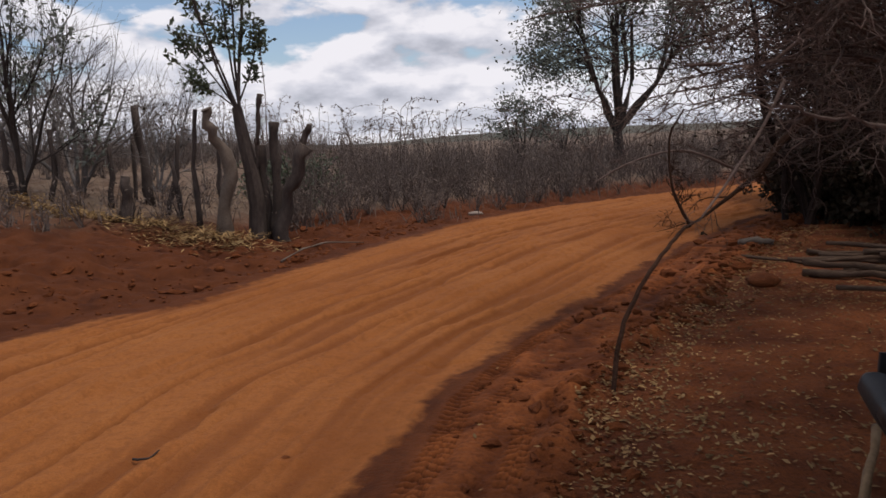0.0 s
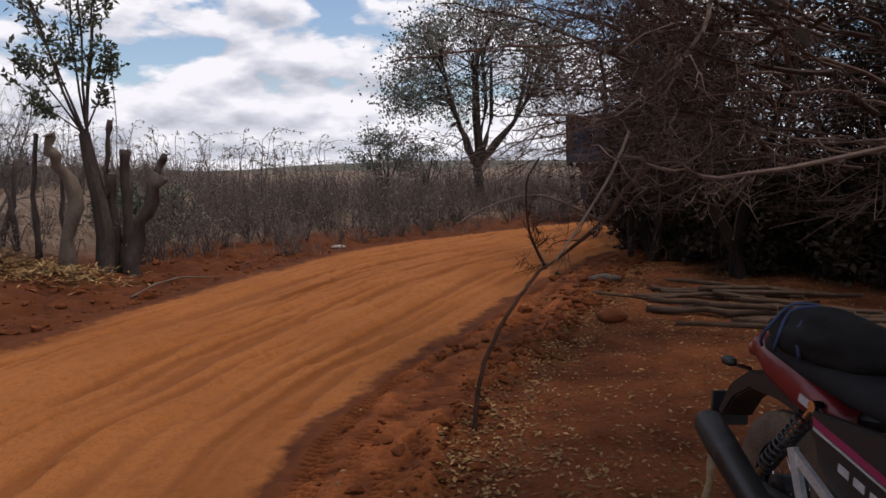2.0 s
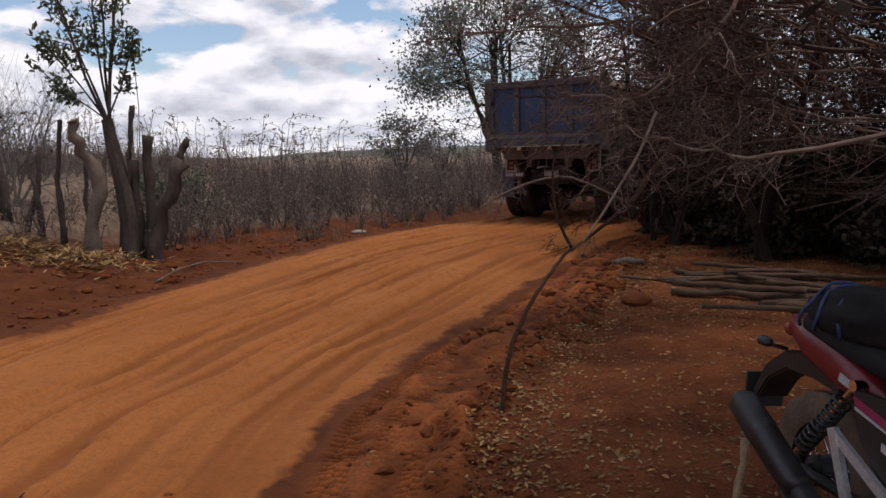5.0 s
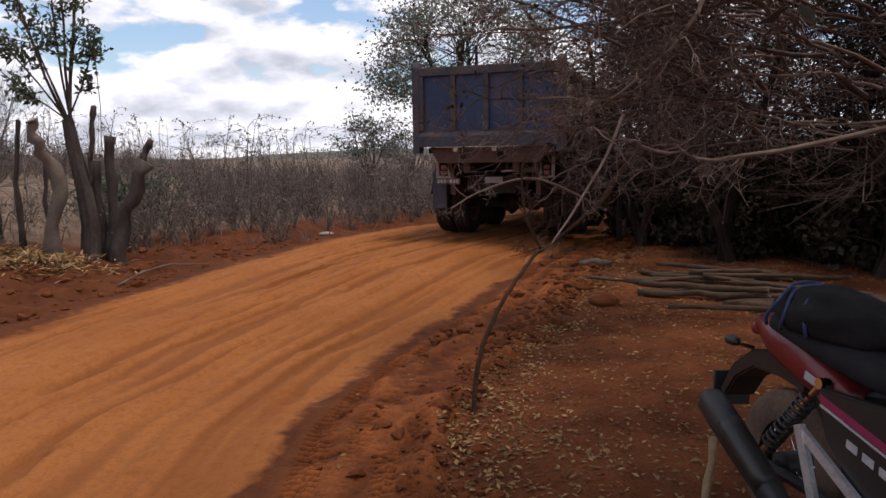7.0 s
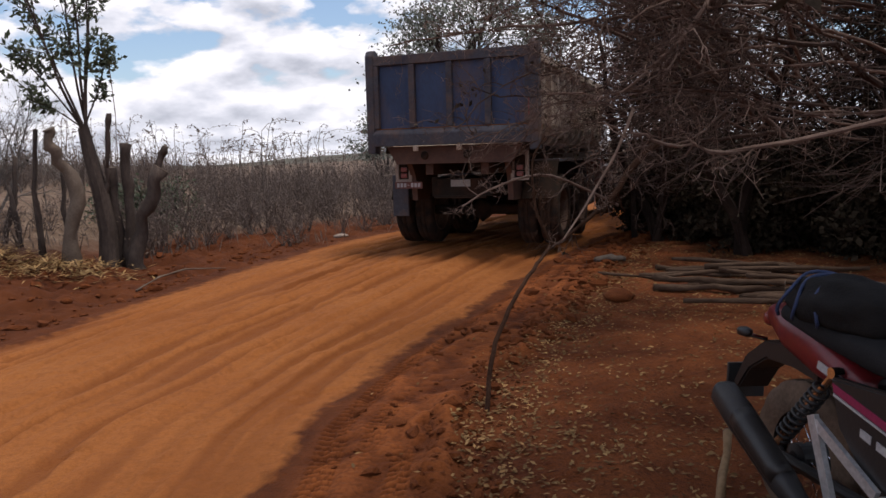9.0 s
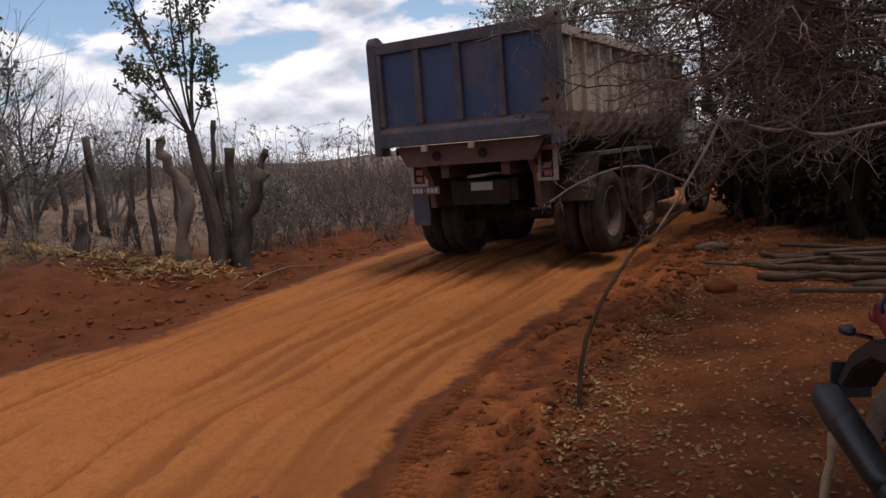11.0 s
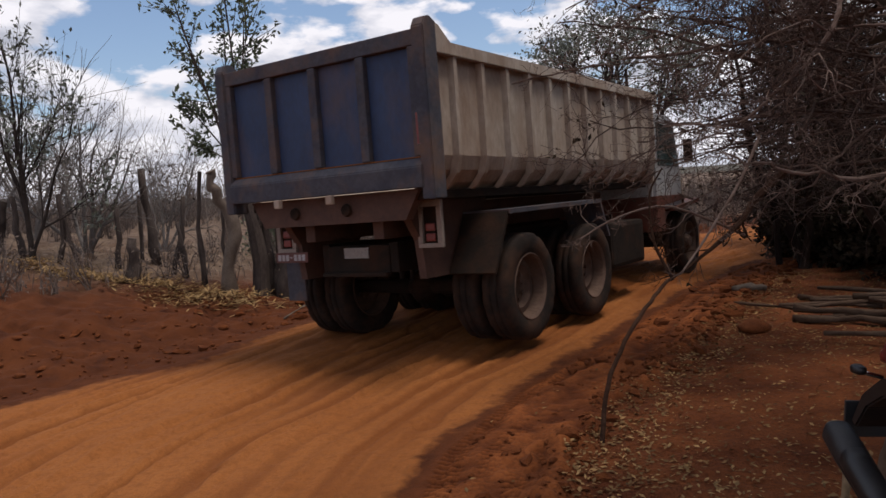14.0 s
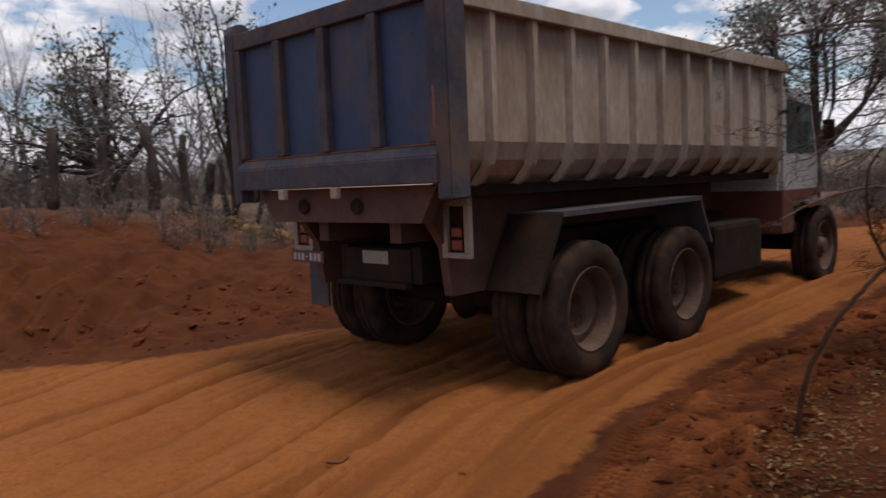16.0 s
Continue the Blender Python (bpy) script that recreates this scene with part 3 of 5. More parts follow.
def scatter_litter():
    rng = random.Random(9)
    c = Cloth()
    n = 0
    while n < 16000:
        x, y = rng.uniform(0.0, 6.5), rng.uniform(1.6, 11)
        d = -table(T_R, x, y)
        if d < 0.80 and rng.random() > 0.03 or d < 0.1:
            continue
        dens = 0.24 + 0.75 * math.exp(-((d - 1.0) / 0.25) ** 2) + 0.35 * max(0, float(vnoise(np.array([x * 1.6]), np.array([y * 1.6]), 40)[0]))
        if y > 4.6:
            dens *= 0.8
        if rng.random() > dens:
            continue
        a = rng.uniform(0, 6.28)
        d3 = Vector((math.cos(a), math.sin(a), rng.uniform(-0.15, 0.45))).normalized()
        s = rng.uniform(0.015, 0.050)
        c.leaf(Vector((x, y, gz(x, y) + 0.008)), d3, Vector((rng.uniform(-0.5, 0.5), rng.uniform(-0.5, 0.5), 1)), s, s * rng.uniform(0.35, 0.6))
        n += 1
    tagged(new("leaf_litter", c.mesh("leaf_litter", LITTER)), "dry pale fallen leaves scattered on the red earth", "leaf litter", kind="stuff")
    # chopped straw heap by the fence
    c = Cloth()
    for _ in range(3400):
        t = rng.random()
        x, y = -7.6 + t * 4.4 + rng.gauss(0, 0.35), 11.9 - t * 1.1 + rng.gauss(0, 0.35)
        a = rng.uniform(0, 6.28)
        d3 = Vector((math.cos(a), math.sin(a), rng.uniform(-0.2, 0.4))).normalized()
        c.leaf(Vector((x, y, gz(x, y) + rng.uniform(0.0, 0.10))), d3, Vector((0, 0, 1)), rng.uniform(0.08, 0.24), rng.uniform(0.015, 0.035))
    tagged(new("straw_heap", c.mesh("straw_heap", STRAW)), "heap of chopped dry straw and stalks by the fence posts", "straw", kind="stuff")


scatter_litter()


# ---- field, brush and far ground ----
def build_brush():
    rng = random.Random(11)
    wood, leaf, stalk = Cloth(), Cloth(), Cloth()
    made = 0
    while made < 1700:
        az, dist = radians(rng.uniform(-48, 24)), 11 + 40 * rng.random() ** 1.5
        x, y = dist * math.sin(az), dist * math.cos(az)
        d = table(T_L, x, y)
        if d < (1.9 if x < -1 else 0.8) or (x < -3.2 and d < 3.2):
            continue
        hgt = rng.uniform(0.5, 1.15) * min(1.35, 0.55 + 0.22 * d / 1.2)
        if x < -4 and d < 12:
            if rng.random() < 0.85:
                continue
            hgt *= 0.5
        base = Vector((x, y, gz(x, y)))
        for _ in range(7):
            d3 = Vector((rng.gauss(0, 0.38), rng.gauss(0, 0.38), 1)).normalized()
            p1 = base + d3 * hgt * 0.55 + rnd_dir(rng) * 0.05
            p2 = base + d3 * hgt + rnd_dir(rng) * 0.12
            wood.tube([base + rnd_dir(rng) * 0.03, p1, p2], [0.010, 0.007, 0.003], 3, cap=False)
            for _ in range(11):
                q = p1.lerp(p2, rng.uniform(-0.7, 1.0)) + rnd_dir(rng) * 0.24 * hgt
                q.z = max(q.z, base.z + 0.02)
                leaf.leaf(q, rnd_dir(rng), rnd_dir(rng), rng.uniform(0.03, 0.09), rng.uniform(0.012, 0.036))
        for _ in range(8):
            q = base + Vector((rng.gauss(0, 0.35), rng.gauss(0, 0.35), 0.02))
            leaf.leaf(q, Vector((rng.gauss(0, 0.3), rng.gauss(0, 0.3), 1)).normalized(), rnd_dir(rng), rng.uniform(0.15, 0.4), 0.02)
        if dist > 17 and rng.random() < 0.45:
            top = rng.uniform(1.2, 2.35)
            lean = Vector((rng.gauss(0, 0.14), rng.gauss(0, 0.14), 1))
            p1, p2 = base + lean * top * 0.6, base + lean * top + rnd_dir(rng) * 0.2
            stalk.tube([base, p1, p2], [0.018, 0.013, 0.006], 3, cap=False)
            nod = Vector((rng.gauss(0, 0.5), rng.gauss(0, 0.3), 0))
            stalk.tube([p2, p2 + Vector((0, 0, 0.16)) + nod * 0.15, p2 + Vector((0, 0, 0.24)) + nod * 0.5, p2 + Vector((0, 0, 0.17)) + nod], [0.008, 0.007, 0.006, 0.004], 3, cap=False)
            for k in range(5):
                leaf.leaf(p2 + Vector((0, 0, 0.2)) + nod * (0.2 + 0.16 * k) + rnd_dir(rng) * 0.04, rnd_dir(rng), rnd_dir(rng), 0.10, 0.04)
            for _ in range(rng.randint(2, 5)):
                q = p1.lerp(p2, rng.random())
                e = Vector((rng.gauss(0, 0.6), rng.gauss(0, 0.6), rng.uniform(-0.2, 0.8))).normalized()
                stalk.tube([q, q + e * 0.18, q + e * 0.33 - Vector((0, 0, 0.06))], [0.008, 0.006, 0.003], 3, cap=False)
                leaf.leaf(q + e * 0.2, e, rnd_dir(rng), 0.14, 0.05)
        made += 1
    tagged(new("brush_twigs", wood.mesh("brush_twigs", SCRUBTWIG)), "dense leafless grey-brown scrub twigs across the field", "scrub", kind="stuff")
    tagged(new("brush_leaves", leaf.mesh("brush_leaves", BROWNLEAF)), "dry brown leaves and grass blades of the scrub", "scrub", kind="stuff")
    tagged(new("dry_stalks", stalk.mesh("dry_stalks", STALK)), "tall pale dry stalks standing over the scrub", "stalks", kind="stuff")


build_brush()


def build_hills():
    c = Cloth()
    rng = random.Random(2)
    ring = []
    for i in range(121):
        a = radians(-90 + 1.5 * i)
        r = 900
        h = 9 + 8 * float(vnoise(np.array([i * 0.11]), np.array([0.5]), 60)[0]) + 2 * float(vnoise(np.array([i * 0.5]), np.array([1.5]), 61)[0])
        for rr, z in ((r, -2), (r + 60, h * 0.6), (r + 160, h), (r + 320, -2)):
            c.v.append(Vector((rr * math.sin(a), rr * math.cos(a), z)))
    for i in range(120):
        for k in range(3):
            p = i * 4 + k
            c.f.append((p, p + 4, p + 5, p + 1))
    m = material("far_scrub_hill", (0.085, 0.085, 0.07), (0.13, 0.12, 0.095), 0.02, 1.0, fine=0.15, bump=0)
    tagged(new("backdrop", c.mesh("backdrop", m, True)), "low grey-green scrub hills on the horizon", "hills", kind="structure")


build_hills()


# ---- trees ----
def make_tree(name, label, category, foot, stems, seed, bark, leaf_mat=None, per=2, leaf_size=(0.08, 0.04), depth=3, kids=(3, 5), spread=0.6, bend=0.22, droop=0.0, jitter=0.1, shrink=0.62, group="", bole=()):
    """stems: (direction, length, radius) of each stem that leaves the foot."""
    rng = random.Random(seed)
    x, y = foot
    t = thing(name, label, category, pose(x, y, gz(x, y) - 0.03), group)
    wood, tips = Cloth(), []
    top = Vector((0, 0, 0))
    if bole:
        top = Vector(bole[-1])
        wood.tube([Vector(q) for q in bole], [0.15 - 0.07 * i / (len(bole) - 1) for i in range(len(bole))], 9)
    for d, length, radius in stems:
        grow(rng, wood, tips, top + Vector((rng.uniform(-0.05, 0.05), rng.uniform(-0.05, 0.05), 0)), Vector(d).normalized(), length, radius, depth, spread, bend, droop, kids, shrink)
    w = new("trunk", wood.mesh("trunk", bark))
    w.parent = t
    if leaf_mat:
        lv = new("crown", leaves_on(rng, tips, per, *leaf_size, jitter).mesh("crown", leaf_mat))
        lv.parent = t
    return t


def at_az(az, dist):
    return (dist * math.sin(radians(az)), dist * math.cos(radians(az)))


def dome_tree(name, label, foot, seed, height, radius, fork, bark, leaf_mat, tips_n, per, leaf_size):
    """A tree whose limbs fan out from a low fork to leaf clumps over an uneven dome."""
    rng = random.Random(seed)
    x, y = foot
    t = thing(name, label, "tree", pose(x, y, gz(x, y) - 0.03))
    wood, crown = Cloth(), Cloth()
    base, top = Vector((0, 0, 0)), Vector((rng.uniform(-0.1, 0.1), 0, fork))
    r0 = 0.026 * height
    wood.tube([base, top * 0.5 + Vector((0.05, 0, 0)), top], [r0 * 1.2, r0, r0 * 0.9], 9)
    mid = fork + (height - fork) * 0.50
    limbs = []
    for k in range(9):
        a = 2.4 * k + rng.uniform(-0.4, 0.4)
        reach = radius * (0.15 + 0.50 * (k % 3) / 2)
        end = Vector((math.cos(a) * reach, math.sin(a) * reach, mid + rng.uniform(-0.12, 0.22) * height * (1.3 - reach / radius)))
        bendp = top.lerp(end, 0.5) + Vector((math.cos(a), math.sin(a), -0.3)) * 0.08 * radius + rnd_dir(rng) * 0.06 * radius
        wood.tube([top, top.lerp(bendp, 0.5) + rnd_dir(rng) * 0.03 * radius, bendp, end], [r0 * 0.6, r0 * 0.5, r0 * 0.4, r0 * 0.26], 6, cap=False)
        limbs.append((bendp, end))
    for _ in range(tips_n):
        a, e = rng.uniform(0, 6.28), math.asin(rng.uniform(-0.35, 1.0))
        far = rng.uniform(0.72, 1.0) * (1 + 0.22 * noise.noise(Vector((math.cos(a) * 1.7, math.sin(a) * 1.7, e * 1.5 + seed))))
        p = Vector((math.cos(a) * math.cos(e) * radius * far, math.sin(a) * math.cos(e) * radius * far, mid + math.sin(e) * (height - mid) * far))
        q0, q1 = min(limbs, key=lambda l: (l[1] - p).length)
        st = q0.lerp(q1, rng.uniform(0.4, 1.0))
        m1 = st.lerp(p, 0.5) + rnd_dir(rng) * 0.07 * radius
        wood.tube([st, m1, p], [r0 * 0.17, r0 * 0.10, r0 * 0.04], 4, cap=False)
        spread = 0.13 * radius
        for _ in range(3):
            q = p + rnd_dir(rng) * spread * 1.5
            wood.tube([m1.lerp(p, 0.6), q], [r0 * 0.05, r0 * 0.02], 3, cap=False)
        for _ in range(per):
            q = p + Vector((rng.gauss(0, 1), rng.gauss(0, 1), rng.gauss(0, 0.75))) * spread
            crown.leaf(q, rnd_dir(rng), rnd_dir(rng), leaf_size[0] * rng.uniform(0.6, 1.3), leaf_size[1] * rng.uniform(0.6, 1.3))
    w = new("trunk", wood.mesh("trunk", bark))
    w.parent = t
    lv = new("crown", crown.mesh("crown", leaf_mat))
    lv.parent = t
    return t


dome_tree("tree", "tall dusty grey-green tree standing past the road bend", at_az(11.2, 31), 21, 8.3, 3.9, 1.5, BARK, LEAF, 130, 85, (0.16, 0.09))
dome_tree("small_tree", "small round-crowned tree above the field scrub", at_az(4.0, 30), 23, 3.15, 1.35, 0.7, BARK, LEAF, 60, 34, (0.13, 0.07))
dome_tree("small_tree", "low spreading tree above the field scrub", at_az(7.0, 33), 24, 2.6, 1.2, 0.6, BARK, LEAF, 45, 26, (0.13, 0.07))
for az, dist, sc, seed, n in ((-27.6, 15.2, 1.0, 31, 6), (-33.5, 17.0, 1.25, 32, 5), (-30.8, 20.0, 1.15, 33, 4), (-22.6, 17.5, 0.8, 36, 4), (-44.5, 19.0, 1.2, 37, 4)):
    rr = random.Random(seed)
    make_tree("bare_tree", "leafless many-stemmed grey tree behind the fence", "tree", at_az(az, dist), [((rr.uniform(-0.6, 0.6), rr.uniform(-0.4, 0.4), 1), 1.5 * sc * rr.uniform(0.8, 1.15), 0.042 * sc) for _ in range(n)], seed, BAREBARK, DARKLEAF, 0.03, (0.07, 0.04), 3, (3, 5), 0.5, 0.15, -0.02, 0.06, 0.7, "bare trees behind the fence")
make_tree("green_tree", "leafy green tree with a broad crown behind the bank", "tree", at_az(-40.0, 19), [((-0.5, 0, 1), 1.8, 0.12), ((0.45, 0.1, 1), 1.8, 0.12), ((0.05, 0.3, 1), 2.0, 0.12), ((0.1, -0.3, 1.2), 1.8, 0.1)], 34, BARK, MIDLEAF, 1, (0.13, 0.07), 3, (4, 5), 0.6, 0.2, 0.0, 0.16, 0.64)
make_tree("slim_tree", "tall slim sparse tree beside the fence", "tree", at_az(-31.0, 14.6), [((-0.12, 0, 1), 2.3, 0.05), ((0.14, 0.05, 1), 2.2, 0.05), ((0.35, 0, 1), 1.6, 0.035)], 35, BARK, LEAF, 1, (0.11, 0.05), 3, (3, 5), 0.42, 0.12, -0.02, 0.05, 0.6)


def stub(name, label, category, pts, radii, mat, group="", cut=True):
    """A sawn or broken length of trunk through points, with a pale cut face."""
    t = thing(name, label, category, Matrix.Translation(pts[0]), group)
    c = Cloth()
    rng = random.Random(int(abs(pts[0][0]) * 1000) + len(pts))
    o = Vector(pts[0])
    ps = [Vector(p) - o for p in pts]
    fine, rad = [], []
    for i in range(len(ps) - 1):
        for k in range(3):
            u = k / 3
            fine.append(ps[i].lerp(ps[i + 1], u) + rnd_dir(rng) * radii[i] * 0.34)
            rad.append((radii[i] * (1 - u) + radii[i + 1] * u) * rng.uniform(0.76, 1.22))
    fine.append(ps[-1])
    rad.append(radii[-1])
    c.tube(fine, rad, 11)
    for i, q in enumerate(c.v):
        a = fine[min(i // 11, len(fine) - 1)]
        c.v[i] = a + (q - a) * (0.94 + 0.24 * noise.noise(q * 9.0 + o) + 0.15 * noise.noise(q * 23.0))
    w = new("trunk", c.mesh("trunk", mat, True))
    w.parent = t
    if cut:
        d = (fine[-1] - fine[-2]).normalized()
        c = Cloth()
        c.tube([fine[-1] + d * 0.002, fine[-1] + d * 0.008], [rad[-1] * 0.93, rad[-1] * 0.9], 9)
        k = new("cut_face", c.mesh("cut_face", PALEBARK))
        k.parent = t
    return t


G = lambda x, y, z=0.0: (x, y, gz(x, y) + z)
stub("tree_stump", "pale crooked pollarded trunk with a knobbly head", "stump", [G(-3.80, 11.5, -0.05), (-3.74, 11.5, 0.7), (-3.60, 11.5, 1.35), (-3.80, 11.4, 1.75), (-3.88, 11.35, 2.02), (-3.86, 11.35, 2.17)], [0.12, 0.10, 0.105, 0.085, 0.075, 0.10], PALEBARK, "pollarded trunks")
stub("tree_stump", "thick leaning dark trunk sawn off at chest height", "stump", [G(-3.02, 11.9, -0.05), (-2.96, 11.9, 0.5), (-2.78, 11.9, 1.0), (-2.52, 11.9, 1.55)], [0.15, 0.115, 0.11, 0.13], STUMPBARK, "pollarded trunks")
stub("tree_stump", "slim sawn branch rising from the leaning trunk", "stump", [(-2.66, 11.93, 1.3), (-2.54, 11.93, 1.70), (-2.44, 11.93, 1.88)], [0.07, 0.055, 0.05], STUMPBARK, "pollarded trunks")
stub("tree_stump", "upright dark trunk sawn off beside the leaning one", "stump", [G(-3.12, 12.05, -0.05), (-3.10, 12.05, 0.9), (-3.05, 12.05, 1.5), (-3.03, 12.05, 1.95)], [0.13, 0.095, 0.085, 0.085], STUMPBARK, "pollarded trunks")
stub("tree_stump", "slim dark trunk sawn off among the others", "stump", [G(-3.32, 12.1, -0.05), (-3.30, 12.1, 0.9), (-3.28, 12.1, 1.6)], [0.10, 0.08, 0.07], STUMPBARK, "pollarded trunks")
make_tree("sprouting_tree", "pollarded tree with leafy green regrowth at the roadside", "tree", (-3.42, 11.95), [((-0.62, 0, 1), 1.35, 0.018), ((-0.40, 0.1, 1), 2.0, 0.022), ((-0.30, -0.2, 1), 2.6, 0.024), ((-0.14, 0.2, 1), 2.9, 0.024), ((0.05, 0, 1), 3.0, 0.024), ((0.40, 0, 1), 1.15, 0.016), ((-0.85, -0.3, 0.8), 1.0, 0.014), ((0.16, -0.1, 1), 2.2, 0.018), ((-0.22, 0.1, 1), 2.3, 0.02)], 47, STUMPBARK, YOUNG, 5, (0.105, 0.048), 1, (10, 13), 0.55, 0.09, -0.035, 0.085, 0.19, bole=[(0, 0, 0), (0.04, 0, 0.6), (-0.02, 0, 1.2), (-0.12, 0, 1.8), (-0.16, 0, 2.15)])
for p0, p1, p2, r, what in (((0.10, 0, 1.5), (0.17, 0, 1.95), (0.22, 0, 2.3), 0.045, "short sawn fork of the sprouting tree"), ((0.02, 0, 1.0), (0.12, 0, 1.35), (0.10, 0, 1.62), 0.04, "broken side shoot of the sprouting tree")):
    f = Vector((-3.42, 11.93, gz(-3.42, 11.95)))
    stub("tree_stump", what, "stump", [tuple(f + Vector(q)) for q in (p0, p1, p2)], [r, r * 0.95, r * 0.9], STUMPBARK, "pollarded trunks")
stub("vine", "thin dry vine hanging from the sprouting tree", "vine", [(-3.12, 11.9, 3.1), (-3.10, 11.9, 2.4), (-3.13, 11.9, 1.7)], [0.008, 0.007, 0.006], TWIG, "", False)
POSTS = [(-20.0, 12.7, 1.9, 0.05, 0.05), (-23.3, 14.6, 1.75, 0.10, -0.05), (-22.2, 14.0, 1.5, 0.055, 0.22), (-21.1, 13.6, 0.95, 0.05, -0.12), (-25.0, 12.5, 0.72, 0.11, 0.12), (-25.9, 14.2, 1.2, 0.06, 0.1),
         (-36.5, 16.0, 1.65, 0.15, -0.06), (-34.4, 15.6, 1.55, 0.11, 0.03), (-39.6, 16.2, 1.45, 0.13, 0.0), (-33.2, 15.3, 1.0, 0.12, 0.25), (-38.3, 15.8, 0.9, 0.05, 0.1), (-31.5, 14.8, 1.1, 0.07, -0.1), (-29.4, 14.4, 1.25, 0.06, 0.08), (-28.2, 14.2, 0.9, 0.05, -0.2), (-18.2, 13.4, 1.4, 0.05, 0.0), (-43.0, 16.6, 1.6, 0.12, 0.05), (-24.2, 15.2, 1.3, 0.05, 0.05)]
for az, dist, h, r, lean in POSTS:
    x, y = at_az(az, dist)
    stub("fence_post", "rough weathered wooden fence post leaning in the bank", "fence post", [G(x, y, -0.05), G(x + lean * h * 0.5 + 0.06 * math.sin(az * 7), y, h * 0.5), G(x + lean * h, y, h)], [r * 1.0, r * 0.82, r * 0.7], STUMPBARK, "fence posts")


# ---- thicket on the right ----
def make_bush(foot, seed, stems, height, leaf_per, reach=(0, 0), depth=3, label="dense dark thorny bush with small dusty leaves", droop=0.05, mat=None, kids=(4, 6), leaf_mat=None, size=(0.055, 0.03), lift=0.0):
    rng = random.Random(seed)
    x, y = foot
    t = thing("bush", label, "bush", pose(x, y, gz(x, y) + lift), "bushes of the thicket")
    wood, tips = Cloth(), []
    for _ in range(stems):
        d = Vector((reach[0] + rng.gauss(0, 0.42), reach[1] + rng.gauss(0, 0.42), 1.0)).normalized()
        grow(rng, wood, tips, Vector((rng.uniform(-0.25, 0.25), rng.uniform(-0.25, 0.25), -0.03)), d, height * rng.uniform(0.36, 0.5), rng.uniform(0.02, 0.05), depth, 0.75, 0.24, droop, kids, 0.68)
    w = new("wood", wood.mesh("wood", mat or SHADETWIG))
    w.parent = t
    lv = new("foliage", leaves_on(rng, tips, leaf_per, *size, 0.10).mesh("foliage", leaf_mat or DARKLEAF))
    lv.parent = t
    return t


def thicket_tree(foot, seed, height, low, radius, tips_n, per, bare=False):
    """A dark trunk, crooked limbs from low on, and thin sprays of small round leaves that let the sky through."""
    rng = random.Random(seed)
    x, y = foot
    t = thing("thicket_tree", "dark thorny tree with small dusty leaves and crooked limbs", "tree", pose(x, y, gz(x, y) - 0.03), "trees of the thicket")
    bole, wood, fol = Cloth(), Cloth(), Cloth()
    for _ in range(rng.randint(2, 3)):
        p = Vector((rng.uniform(-0.25, 0.25), rng.uniform(-0.25, 0.25), 0))
        d = Vector((rng.gauss(0, 0.16), rng.gauss(0, 0.16), 1))
        pts = [p.copy()]
        for k in range(6):
            d = (d + rnd_dir(rng) * 0.22).normalized()
            p = p + d * height / 6.5
            pts.append(p.copy())
        r = rng.uniform(0.045, 0.085)
        bole.tube(pts, [r * (1.15 - 0.15 * k) for k in range(7)], 7)
        for k in range(tips_n):
            u = rng.uniform(low / height, 1.0) * 6
            i = min(int(u), 5)
            q = pts[i].lerp(pts[i + 1], u - i)
            a = rng.uniform(0, 6.28)
            e = Vector((math.cos(a), math.sin(a), rng.uniform(-0.25, 0.6))).normalized()
            ln = radius * rng.uniform(0.35, 1.0)
            limb = [q]
            for m in range(4):
                e = (e + rnd_dir(rng) * 0.45).normalized()
                q = q + e * ln / 4
                q.z = max(q.z, low * 0.8)
                limb.append(q.copy())
            wood.tube(limb, [0.016, 0.012, 0.009, 0.006, 0.003], 4, cap=False)
            for m in range(per):
                c = limb[rng.randint(1, 4)] + Vector((rng.gauss(0, 1), rng.gauss(0, 1), rng.gauss(0, 1))) * 0.20
                if m % (2 if bare else 5) == 0:
                    o = limb[rng.randint(1, 4)]
                    wood.tube([o, o.lerp(c, 0.5) + rnd_dir(rng) * 0.05, c], [0.006, 0.005, 0.003], 3, cap=False)
                    if bare:
                        continue
                fol.leaf(c, rnd_dir(rng), rnd_dir(rng), rng.uniform(0.04, 0.085), rng.uniform(0.025, 0.05))
    # trunks and inner limbs take the tone with shade painted in
    w = new("trunk", bole.mesh("trunk", SHADETWIG))
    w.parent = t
    w = new("branchwork", wood.mesh("branchwork", THICKTWIG if bare else SHADETWIG))
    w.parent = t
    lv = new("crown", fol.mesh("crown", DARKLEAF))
    lv.parent = t
    return t


for k, (foot, h, low, rad, tn, per, bare) in enumerate((
        ((4.9, 11.3), 4.0, 0.9, 1.5, 39, 18, True), ((5.5, 9.5), 4.4, 1.1, 1.6, 41, 20, True), ((6.2, 7.8), 4.6, 1.2, 1.7, 43, 20, True), ((6.8, 6.2), 4.8, 1.3, 1.7, 43, 20, True), ((7.6, 4.5), 5.0, 1.3, 1.8, 43, 20, True),
        ((6.2, 11.6), 5.0, 1.0, 1.6, 68, 47, False), ((7.2, 9.4), 5.0, 1.2, 1.8, 68, 44, False), ((6.3, 13.6), 4.6, 0.9, 1.5, 72, 50, False), ((8.4, 10.6), 5.0, 1.2, 1.8, 62, 39, False), ((8.2, 7.2), 5.0, 1.2, 1.8, 66, 41, False), ((8.9, 4.6), 5.0, 1.2, 1.8, 66, 41, False), ((8.3, 13.6), 4.6, 1.0, 1.7, 79, 50, False))):
    thicket_tree(foot, 510 + k, h, low, rad, tn, per, bare)
